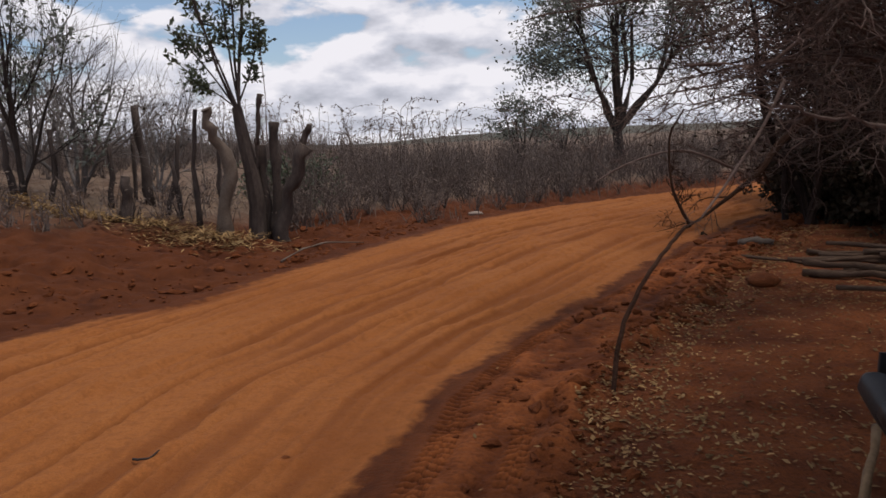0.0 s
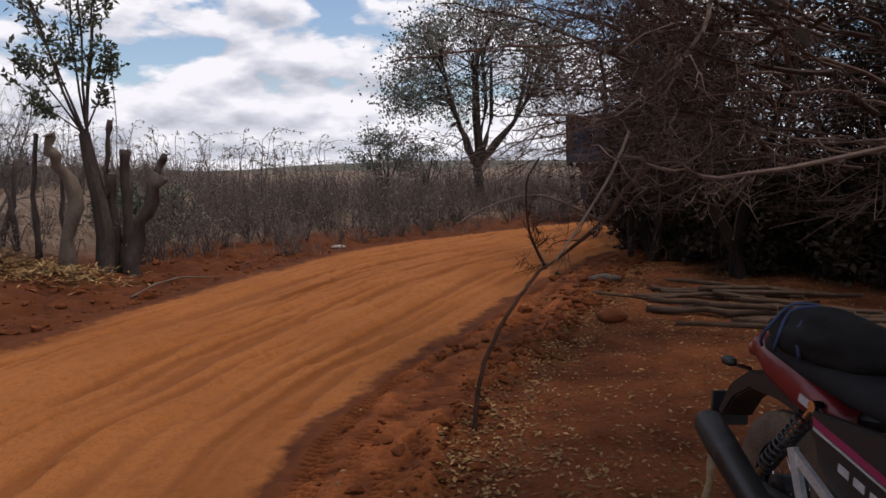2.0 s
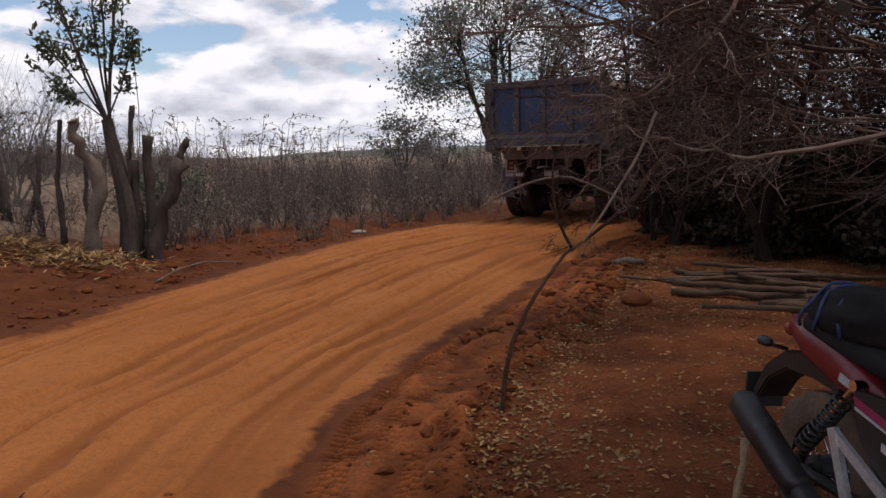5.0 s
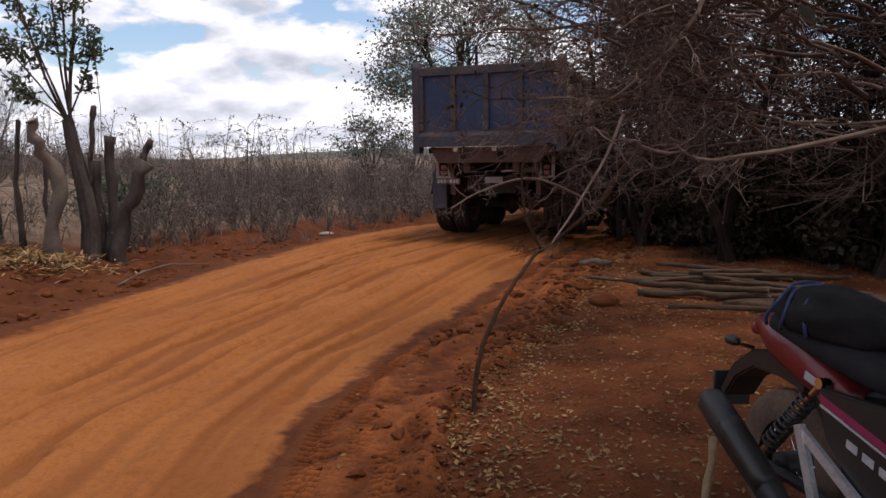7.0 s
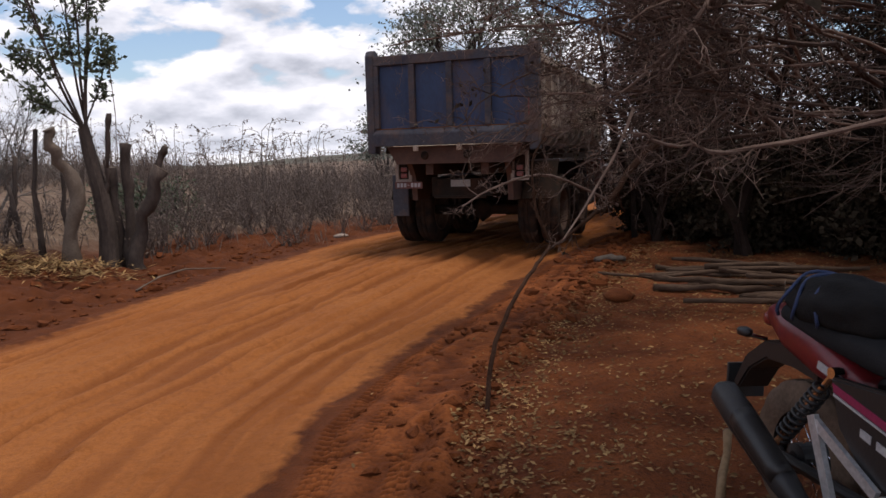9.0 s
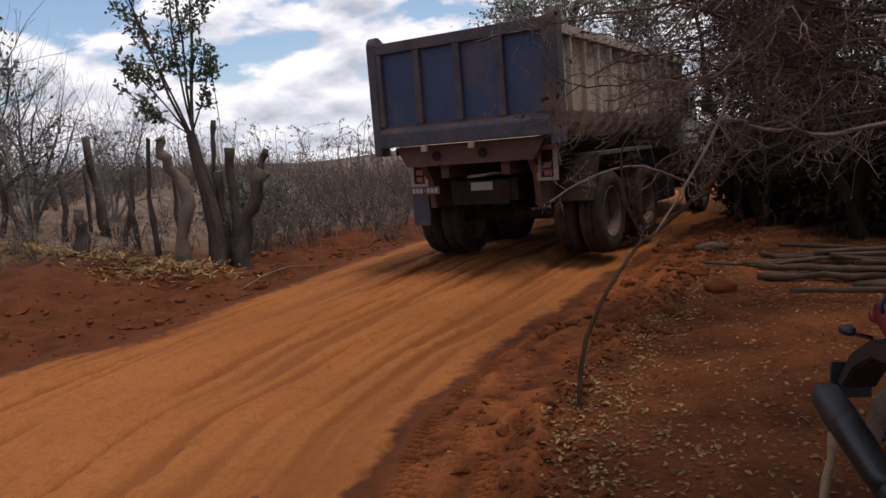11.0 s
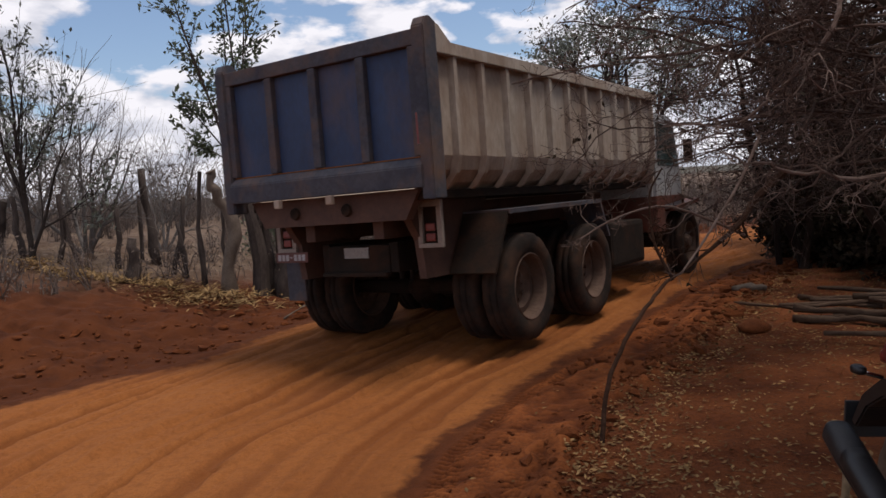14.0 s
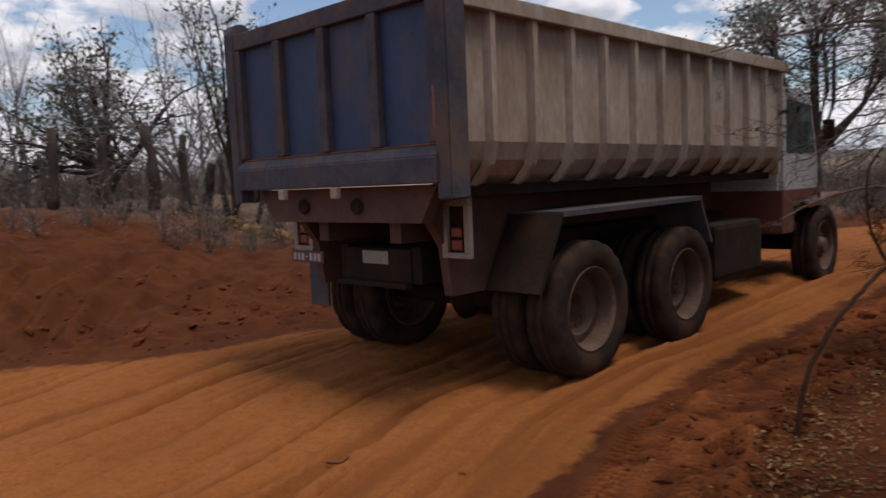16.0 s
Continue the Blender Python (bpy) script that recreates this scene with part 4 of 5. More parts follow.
# low scrub, added to close and darken the foot of the thicket
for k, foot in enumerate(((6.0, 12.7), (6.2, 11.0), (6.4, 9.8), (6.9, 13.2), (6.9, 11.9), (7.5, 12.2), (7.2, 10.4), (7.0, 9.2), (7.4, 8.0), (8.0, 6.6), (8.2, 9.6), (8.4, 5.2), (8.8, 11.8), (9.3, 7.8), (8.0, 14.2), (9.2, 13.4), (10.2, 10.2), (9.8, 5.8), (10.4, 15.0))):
    make_bush(foot, 660 + k, 9, 1.75 if k < 15 else 2.2, 4, (0, 0), 2, "low dark scrub added to fill the shade under the thicket", 0.02, None, (5, 7), None, (0.11, 0.065))


# green regrowth in the field
for az, dist, seed in ((-13.6, 17.0, 181), (-11.8, 18.6, 182), (-15.2, 18.2, 183), (-12.6, 20.5, 184)):
    make_bush(at_az(az, dist), seed, 6, 1.25, 2, (0, 0), 2, "low green leafy shrub among the brown scrub", 0.0, BARK, (3, 5), YOUNG, (0.10, 0.05))
# tree added mostly out of view, to shade the motorbike and the shoulder
make_tree("shade_tree", "broad dark tree added mostly out of view to shade the parking spot", "tree", (5.2, 0.2), [((-0.9, 0.5, 0.5), 2.0, 0.10), ((-0.6, 0.9, 0.5), 2.0, 0.10), ((-0.3, 0.1, 1), 1.8, 0.10), ((0.4, 0.3, 0.8), 1.8, 0.10), ((-1.0, -0.2, 0.5), 2.0, 0.10), ((-0.2, 1.1, 0.5), 2.0, 0.10), ((-0.8, 0.2, 0.7), 2.0, 0.10)], 44, BARK, DARKLEAF, 6, (0.13, 0.08), 3, (4, 5), 0.6, 0.2, -0.02, 0.18, 0.66, bole=[(0, 0, 0), (-0.2, 0.1, 1.4), (-0.6, 0.4, 2.6), (-0.9, 0.6, 3.3)])


def crook(rng, c, tips, p, d, length, radius, depth):
    """A zigzag thorny twig with short spurs at its knees."""
    n = rng.randint(4, 6)
    for k in range(n):
        d = (d + rnd_dir(rng) * 0.55).normalized()
        q = p + d * length / n
        c.tube([p, q], [radius * (1 - 0.12 * k), radius * (0.9 - 0.12 * k)], 4, cap=False)
        p = q
        if rng.random() < 0.55:
            e = (d + rnd_dir(rng) * 1.1).normalized()
            if depth:
                crook(rng, c, tips, p, e, length * rng.uniform(0.3, 0.6), radius * 0.65, depth - 1)
            else:
                c.tube([p, p + e * rng.uniform(0.02, 0.07)], [radius * 0.7, 0.002], 3, cap=False)
    tips.append((p, d))


def bough(name, label, pts, r0, r1, seed, side_len=0.7, sides=9, depth=2, mat=TWIG, leaf=0.1):
    """A branch laid through points with forking side twigs."""
    rng = random.Random(seed)
    t = thing(name, label, "branch", Matrix.Translation(pts[0]), "overhanging branches")
    o = Vector(pts[0])
    ps = [Vector(p) - o for p in pts]
    c, tips = Cloth(), []
    fine, rad = [], []
    m = len(ps) - 1
    for i in range(m):
        a, b = ps[max(i - 1, 0)], ps[min(i + 2, m)]
        for k in range(4):
            u = k / 4
            p0, p1 = ps[i], ps[i + 1]
            q = 0.5 * (2 * p0 + (p1 - a) * u + (2 * a - 5 * p0 + 4 * p1 - b) * u * u + (3 * p0 - 3 * p1 + b - a) * u ** 3)
            fine.append(q + rnd_dir(rng) * (r1 + 0.4 * r0 + 0.012 if side_len > 0.3 else 0.4 * r1))
            rad.append(r0 + (r1 - r0) * (i + u) / m)
    fine.append(ps[-1])
    rad.append(r1)
    c.tube(fine, rad, 7)
    for _ in range(sides):
        i = rng.randint(len(fine) // 4, len(fine) - 2)
        d = ((fine[i + 1] - fine[i]).normalized() + rnd_dir(rng) * 0.9).normalized()
        crook(rng, c, tips, fine[i], d, side_len * rng.uniform(0.5, 1.2), max(rad[i] * 0.5, 0.0045), depth)
    w = new("wood", c.mesh("wood", mat))
    w.parent = t
    if leaf and tips:
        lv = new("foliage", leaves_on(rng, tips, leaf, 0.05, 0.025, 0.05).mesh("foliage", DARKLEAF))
        lv.parent = t
    return t


# leaning stick at the verge and the limbs that arch over the shoulder
bough("leaning_branch", "long thin bent branch leaning out of the ground", [G(0.82, 4.22, -0.02), (0.87, 4.32, 0.26), (0.95, 4.42, 0.44), (1.09, 4.56, 0.62), (1.27, 4.74, 0.78), (1.42, 4.92, 0.87), (1.5, 5.04, 0.89)], 0.016, 0.012, 71, 0.2, 0, 1, STICKBARK, 0)
BOUGHS = [
    ([(5.89, 5.44, 2.24), (4.77, 5.41, 1.76), (3.03, 5.08, 1.49), (2.45, 5.05, 1.56), (2.13, 5.09, 1.63), (1.85, 5.09, 1.72)], 0.026, 201),
    ([(2.81, 5.21, 2.79), (2.59, 5.09, 2.41), (2.31, 5.01, 2.17), (1.98, 5.04, 1.92), (1.51, 5.09, 1.93)], 0.02, 202),
    ([(3.64, 6.69, 2.84), (2.76, 6.88, 2.74), (2.24, 6.96, 2.72), (1.16, 6.91, 2.65), (0.59, 6.88, 2.54)], 0.026, 203),
    ([(2.59, 5.76, 1.57), (2.28, 5.56, 1.37), (2.06, 5.33, 1.2), (1.73, 5.13, 1.01), (1.5, 5.04, 0.88)], 0.034, 204),
    ([(2.39, 5.73, 1.84), (2.13, 5.41, 1.54), (1.77, 5.12, 1.15), (1.56, 4.97, 0.95)], 0.014, 205),
    ([(1.49, 5.0, 0.88), (1.43, 5.01, 1.01), (1.38, 5.03, 1.16), (1.38, 5.08, 1.47), (1.48, 5.1, 1.65)], 0.013, 206),
    ([(2.2, 5.6, 1.1), (1.63, 5.47, 1.36), (1.22, 5.37, 1.32), (0.92, 5.33, 1.18)], 0.012, 207),
]
for pts, r, seed in BOUGHS:
    bough("overhanging_branch", "pale bare crooked branch arching over the shoulder", pts, r, 0.006, seed, 0.28 if seed > 203 else 0.55, 5 if seed > 203 else 8, 2, STICKBARK if seed in (204, 206) else TWIG, 0)
ARCHES = [ ([(4.9, 8.2, 1.8), (4.0, 7.6, 2.3), (3.0, 7.2, 2.6), (2.0, 6.9, 2.9), (1.0, 6.6, 3.0)], 0.035, 82),
         ([(5.0, 8.6, 2.0), (4.0, 8.2, 2.7), (2.9, 7.9, 3.1), (1.9, 7.6, 3.3)], 0.03, 84),
          ([(5.2, 6.6, 2.0), (4.2, 5.9, 2.3), (3.2, 5.3, 2.3), (2.4, 5.0, 2.45)], 0.035, 86),
         ([(4.8, 7.6, 2.2), (3.8, 7.0, 2.6), (2.8, 6.3, 2.5), (2.0, 5.9, 2.2)], 0.03, 87),
         ([(5.0, 7.8, 1.6), (4.1, 7.2, 2.0), (3.1, 6.8, 2.05), (2.2, 6.5, 2.0), (1.6, 6.4, 1.9)], 0.03, 90),
         ([(5.4, 9.6, 2.2), (4.6, 9.3, 2.9), (3.6, 9.0, 3.3), (2.8, 8.8, 3.4)], 0.03, 91), ([(5.4, 5.6, 2.6), (4.4, 5.0, 2.9), (3.4, 4.6, 2.8)], 0.03, 92)]
for pts, r, seed in ARCHES:
    bough("overhanging_branch", "bare tangled grey branch arching over the shoulder", pts, r, 0.006, seed, 0.7, 10, 2, THICKTWIG, 0.03)

rng_b = random.Random(300)
for k in range(38):
    a0, a1 = rng_b.uniform(31, 42), rng_b.uniform(9, 24)
    d0, d1 = rng_b.uniform(7.2, 8.6), rng_b.uniform(5.2, 6.6)
    z0 = rng_b.uniform(1.4, 3.3)
    z1 = z0 + rng_b.uniform(-0.75, 0.5)
    pts = []
    for i in range(7):
        u = i / 6
        x, y = at_az(a0 + (a1 - a0) * u + rng_b.gauss(0, 0.7), d0 + (d1 - d0) * u)
        pts.append((x, y, z0 + (z1 - z0) * u + 0.25 * math.sin(u * 3.1) + rng_b.gauss(0, 0.08)))
    bough("overhanging_branch", "bare tangled thorny branch arching over the shoulder", pts, rng_b.uniform(0.012, 0.024), 0.005, 300 + k, 0.6, 11, 2, (TWIG, THICKTWIG, TWIG)[k % 3], 0.15)


# ---- logs and small things on the shoulder ----
LOGBARK = material("dry_log_bark", (0.055, 0.031, 0.020), (0.12, 0.075, 0.050), 5, 0.92, fine=40, bump=0.6)


def logs():
    rng = random.Random(77)
    for i in range(30):
        x, y = 3.75 + rng.uniform(-0.3, 1.3), 6.0 + rng.uniform(0, 2.2)
        a = radians(-30 + rng.gauss(0, 16))
        ln = rng.uniform(0.9, 1.9)
        r = rng.uniform(0.012, 0.040)
        dx, dy = math.cos(a) * ln / 2, math.sin(a) * ln / 2
        z = r + rng.choice((0, 0, 0.07))
        stub("log", "dry grey cut branch log lying on the red earth", "log", [G(x - dx, y - dy, z), G(x + rng.uniform(-0.05, 0.05), y + rng.uniform(-0.03, 0.03), z + rng.uniform(0.0, 0.03)), G(x + dx, y + dy, z)], [r, r * 0.95, r * 0.85], LOGBARK, "cut logs", True)


logs()
stub("wood_chip", "short pale split piece of wood on the ground", "wood", [G(3.38, 9.48, 0.04), G(3.6, 9.45, 0.05), G(3.78, 9.42, 0.04)], [0.04, 0.045, 0.035], PALEBARK)
stub("twig", "thin fallen forked twig on the bank", "twig", [G(-2.52, 9.82, 0.02), G(-2.35, 10.4, 0.08), G(-2.1, 10.95, 0.12), G(-1.6, 11.2, 0.06)], [0.012, 0.014, 0.012, 0.006], PALEBARK, "", False)
stub("twig", "small dark bent twig lying on the road sand", "twig", [G(-1.74, 3.60, 0.012), G(-1.64, 3.57, 0.014), G(-1.61, 3.63, 0.02)], [0.006, 0.006, 0.004], BARK, "", False)
stub("pole", "pale wooden pole lying on the ground beside the motorbike", "pole", [G(1.32, 2.45, 0.03), G(1.5, 2.75, 0.05), G(1.72, 3.1, 0.20)], [0.024, 0.023, 0.022], OLDWOOD, "", True)


def stone(x, y, sx, sy, sz, mat, label, name="stone"):
    bm = bmesh.new()
    bmesh.ops.create_icosphere(bm, subdivisions=2, radius=1)
    for v in bm.verts:
        v.co += v.co * 0.18 * noise.noise(v.co * 1.7 + Vector((x, y, 0)))
        v.co = Vector((v.co.x * sx, v.co.y * sy, v.co.z * sz))
    ob = part(name, bm, mat, None, label, True, pose(x, y, gz(x, y) + sz * 0.5, 0, 0, (x * 57) % 90))
    tagged(ob, category=name)


stone(0.12, 15.1, 0.16, 0.10, 0.05, STONE, "flat pale stone at the edge of the road")
stone(-3.14, 9.2, 0.07, 0.06, 0.045, CLOD, "small dusty stone at the foot of the bank")
stone(-0.92, 3.47, 0.03, 0.02, 0.014, CLOD, "small dark crumb of earth on the road sand", "earth_crumb")
stone(2.80, 7.15, 0.22, 0.15, 0.07, CLOD, "flat slab of red earth by the logs", "earth_slab")


# ---- the dump truck ----
# its own space: x to its right, y ahead, origin on the ground under the rearmost axle
def strip(y0, z0, y1, z1, x0, x1, thick):
    """A bent-plate piece seen from the side as a slanted bar."""
    d = Vector((y1 - y0, z1 - z0)).normalized()
    n = Vector((-d.y, d.x)) * thick / 2
    return prism([(y0 + n.x, z0 + n.y), (y1 + n.x, z1 + n.y), (y1 - n.x, z1 - n.y), (y0 - n.x, z0 - n.y)], x0, x1)


def tyre_bm(radius, half, seg=64):
    prof = [(-half * 0.80, radius * 0.60), (-half * 0.98, radius * 0.70), (-half, radius * 0.82), (-half * 0.93, radius * 0.94), (-half * 0.78, radius * 0.99),
            (-half * 0.30, radius), (-half * 0.28, radius * 0.975), (-half * 0.20, radius * 0.975), (-half * 0.18, radius), (half * 0.18, radius), (half * 0.20, radius * 0.975), (half * 0.28, radius * 0.975), (half * 0.30, radius),
            (half * 0.78, radius * 0.99), (half * 0.93, radius * 0.94), (half, radius * 0.82), (half * 0.98, radius * 0.70), (half * 0.80, radius * 0.60)]
    bm = lathe(prof, seg)
    bm.verts.ensure_lookup_table()
    for ring in (3, 4, 13, 14):
        for i in range(seg):
            if i % 4 == 0:
                v = bm.verts[ring * seg + i]
                v.co.y *= 0.975
                v.co.z *= 0.975
    return bm


def rim_bm(radius, half, out):
    """A dished steel rim; out is the side on which the dish is seen."""
    prof = [(-half * 0.82, radius * 0.625), (-half * 0.9, radius * 0.60), (-half * 0.75, radius * 0.56), (0.0, radius * 0.52), (half * 0.75, radius * 0.56), (half * 0.9, radius * 0.60), (half * 0.82, radius * 0.625)]
    bm = lathe(prof, 40)
    dish = lathe([(out * half * 0.1, radius * 0.53), (out * half * 0.0, radius * 0.40), (out * half * 0.35, radius * 0.32), (out * half * 0.4, radius * 0.22), (out * half * 0.9, radius * 0.17), (out * half * 0.95, 0.001)], 40)
    tmp = bpy.data.meshes.new("tmp")
    dish.to_mesh(tmp)
    dish.free()
    bm.from_mesh(tmp)
    bpy.data.meshes.remove(tmp)
    for k in range(10):
        a = 2 * math.pi * k / 10
        y, z = math.cos(a) * radius * 0.27, math.sin(a) * radius * 0.27
        x = out * half * 0.42
        box(bm, x - 0.02, x + 0.02, y - 0.014, y + 0.014, z - 0.014, z + 0.014)
    return bm


def build_truck():
    t = thing("dump_truck", "dusty dump truck with blue tailgate and pale ribbed bed", "truck")
    bx, y0, y1, zt = 1.208, -1.32, 4.08, 2.70
    # tipping bed: floor, ribbed sides, front wall
    part("bed_floor", boxed(-1.05, 1.05, y0, y1, 1.50, 1.58), CHASSIS, t)
    part("bed_front", boxed(-bx + 0.05, bx - 0.05, y1, y1 + 0.05, 1.55, 2.78), BEDSIDE, t)
    for s in (-1, 1):
        bm = bmesh.new()
        rows = [(bx - 0.02, zt), (bx - 0.02, 1.86), (bx - 0.06, 1.74), (bx - 0.15, 1.64), (bx - 0.28, 1.57)]
        prev = None
        for x, z in rows:
            ring = [bm.verts.new((s * xx, yy, z)) for yy in (y0, y1) for xx in (x, x - 0.045)]
            if prev:
                for a, b in ((0, 1), (1, 3), (3, 2), (2, 0)):
                    bm.faces.new((prev[a], prev[b], ring[b], ring[a]))
            prev = ring
        bmesh.ops.recalc_face_normals(bm, faces=bm.faces)
        side = part("bed_side", bm, BEDSIDE, t, "pale weathered ribbed steel side of the bed")
        n = 12
        for i in range(n):
            y = y0 + 0.30 + (y1 - y0 - 0.42) * i / (n - 1)
            w = 0.045
            bm = bmesh.new()
            prev = None
            for x, z in [(bx + 0.035, zt - 0.02), (bx + 0.035, 1.86), (bx - 0.005, 1.71), (bx - 0.10, 1.60), (bx - 0.24, 1.53)]:
                ring = [bm.verts.new((s * xx, yy, z)) for yy, xx in ((y - w, x - 0.06), (y - w * 0.55, x), (y + w * 0.55, x), (y + w, x - 0.06))]
                if prev:
                    for a in range(3):
                        bm.faces.new((prev[a], prev[a + 1], ring[a + 1], ring[a]))
                prev = ring
            bmesh.ops.recalc_face_normals(bm, faces=bm.faces)
            part("rib", bm, BEDSIDE, side)
        part("top_rail", prism([(y0 - 0.05, 2.68), (y1 + 0.05, 2.68), (y1 + 0.05, 2.80), (y0 + 0.24, 2.79), (y0 + 0.06, 2.92), (y0 - 0.05, 2.93)], s * (bx - 0.06), s * (bx + 0.05), 0.008), BEDSIDE, side)
        part("corner_post", prism([(y0 - 0.16, 1.50), (y0 + 0.02, 1.50), (y0 + 0.02, 2.93), (y0 - 0.06, 2.97), (y0 - 0.13, 2.95), (y0 - 0.17, 2.88)], s * (bx - 0.07), s * (bx + 0.055), 0.01), GREYPAINT, t)
    # tailgate: frame, bars and recessed blue panels
    yt = -1.40
    gate = part("tailgate", boxed(-1.165, 1.165, yt, yt + 0.04, 1.62, 2.86), GREYPAINT, t, "dusty blue tailgate in a grey frame")
    part("gate_beam", prism([(yt - 0.10, 1.60), (yt - 0.003, 1.60), (yt - 0.003, 1.84), (yt - 0.05, 1.84), (yt - 0.10, 1.77)], -1.165, 1.165, 0.008), GREYPAINT, gate)
    part("dust_ledge", boxed(-1.13, 1.13, yt - 0.046, yt - 0.005, 1.842, 1.852, bevel=0.002), ORANGEDUST, gate, "orange road dust lying on the beam")
    part("gate_rail", boxed(-1.165, 1.165, yt - 0.07, yt - 0.003, 2.74, 2.87), GREYPAINT, gate)
    for i in range(5):
        x = -1.12 + 2.24 * i / 4
        part("gate_bar", boxed(x - 0.045, x + 0.045, yt - 0.068, yt - 0.003, 1.855, 2.738), GREYPAINT, gate)
    for i in range(4):
        x = -1.12 + 2.24 * (i + 0.5) / 4
        part("panel", boxed(x - 0.234, x + 0.234, yt - 0.012, yt - 0.004, 1.855, 2.735, bevel=0.0), BLUE, gate, "dusty blue steel panel")
    part("reflector", boxed(1.125, 1.15, yt - 0.08, yt - 0.07, 1.95, 2.20, bevel=0), REDLENS, gate)
    for x in (-0.5, 0.15):
        part("latch", boxed(x - 0.035, x + 0.035, yt - 0.13, yt - 0.08, 1.52, 1.60), BEDSIDE, gate)
    # subframe under the tail
    bm = bmesh.new()
    for pts in (((-1.02, 1.595), (1.02, 1.595), (0.86, 1.34), (-0.86, 1.34)),):
        a = [bm.verts.new((x, -1.36, z)) for x, z in pts]
        b = [bm.verts.new((x, -1.26, z)) for x, z in pts]
        bm.faces.new(a)
        bm.faces.new(b[::-1])
        for i in range(4):
            bm.faces.new((a[i], b[i], b[(i + 1) % 4], a[(i + 1) % 4]))
    bmesh.ops.recalc_face_normals(bm, faces=bm.faces)
    tail = part("tail_beam", bm, REDDUST, t, "red-dusted steel tail beam")
    for x in (-0.42, 0.22):
        bm = lathe([(-0.02, 0.001), (-0.02, 0.05), (0.0, 0.06), (0.015, 0.05)], 16)
        part("hinge", bm, CHASSIS, tail, at=pose(x, -1.375, 1.46, 0, 0, 90))
    for s in (-1, 1):
        part("chassis_rail", boxed(s * 0.42 - 0.05, s * 0.42 + 0.05, -1.0, 6.35, 0.86, 1.14), CHASSIS, t)
        part("bed_runner", boxed(s * 0.42 - 0.06, s * 0.42 + 0.06, -1.2, 3.8, 1.18, 1.48), REDDUST, t)
        part("side_skirt", prism([(-1.30, 1.50), (0.1, 1.50), (-0.15, 1.15), (-0.55, 0.80), (-1.0, 0.80), (-1.05, 1.15)], s * 0.70, s * 0.78), REDDUST, t, "red-dusted steel side bracket")
    for y in (0.0, 1.535, 5.583):
        part("axle", lathe([(-0.9, 0.001), (-0.9, 0.07), (-0.15, 0.08), (0, 0.2), (0.15, 0.08), (0.9, 0.07), (0.9, 0.001)], 14), CHASSIS, t, at=pose(0, y, 0.605))
    # rear underrun box with the licence panel
    bump = part("bumper", boxed(-0.38, 0.38, -1.02, -0.80, 0.86, 1.12, bevel=0.02), CHASSIS, t, "black steel rear bumper box")
    part("bumper_lip", boxed(-0.40, 0.40, -1.10, -1.025, 0.83, 0.87), CHASSIS, bump)
    part("licence_panel", boxed(-0.16, 0.14, -1.03, -1.022, 1.00, 1.10, bevel=0), WHITEP, bump, "pale blank licence panel")
    for s in (-1, 1):
        x = s * 0.89
        lamp = part("lamp_frame", boxed(x - 0.13, x + 0.13, -1.07, -1.03, 1.44, 1.50, bevel=0.004), CREAM, t, "cream frame round the tail lamps")
        part("frame_side", boxed(x - 0.13, x - 0.08, -1.07, -1.03, 1.12, 1.438, bevel=0.004), CREAM, lamp)
        part("frame_side", boxed(x + 0.08, x + 0.13, -1.07, -1.03, 1.12, 1.438, bevel=0.004), CREAM, lamp)
        part("frame_side", boxed(x - 0.13, x + 0.13, -1.07, -1.03, 1.08, 1.118, bevel=0.004), CREAM, lamp)
        part("lamp_back", boxed(x - 0.078, x + 0.078, -1.04, -1.035, 1.12, 1.438, bevel=0), CHASSIS, lamp)
        for z in (1.17, 1.26):
            part("tail_lamp", boxed(x - 0.05, x + 0.05, -1.06, -1.042, z - 0.035, z + 0.035), REDLENS, lamp, "red tail lamp lens")
        # wheel arch plates over the tandem
        f1 = part("fender", strip(-0.66, 0.80, -0.36, 1.34, s * 0.80, s * 1.29, 0.03), CHASSIS, t, "black steel wheel arch")
        part("fender_top", strip(-0.37, 1.345, 1.82, 1.37, s * 0.80, s * 1.30, 0.04), GREYPAINT, f1)
        part("fender_front", strip(1.81, 1.37, 2.04, 0.95, s * 0.80, s * 1.29, 0.03), GREYPAINT, f1)
    part("mudguard", boxed(-1.20, -0.94, -0.80, -0.77, 0.55, 1.18, bevel=0.01), GREYPAINT, t, "pale dusty mudguard plate")
    plate = part("number_plate", boxed(-1.02, -0.58, -1.10, -1.085, 0.98, 1.08, bevel=0.003), PLATERED, t, "dark red number plate with pale marks")
    for i in range(7):
        if i == 3:
            part("plate_mark", boxed(-0.815, -0.79, -1.107, -1.101, 1.025, 1.037, bevel=0), LETTER, plate)
        else:
            x = -0.985 + 0.056 * i
            part("plate_mark", boxed(x, x + 0.038, -1.107, -1.101, 1.0, 1.06, bevel=0), LETTER, plate)
    # tank, cab and bonnet
    for s in (-1, 1):
        part("fuel_tank", boxed(s * 0.62 if s > 0 else -1.16, 1.16 if s > 0 else -0.62, 2.40, 3.60, 0.50, 1.08, bevel=0.06), CHASSIS, t)
    cab = part("cab", prism([(3.68, 1.15), (4.95, 1.15), (4.95, 1.75), (4.72, 2.42), (4.62, 2.55), (3.70, 2.58)], -1.14, 1.14, 0.05), CABWHITE, t, "dusty white cab", at=pose(0, 0.52, 0))
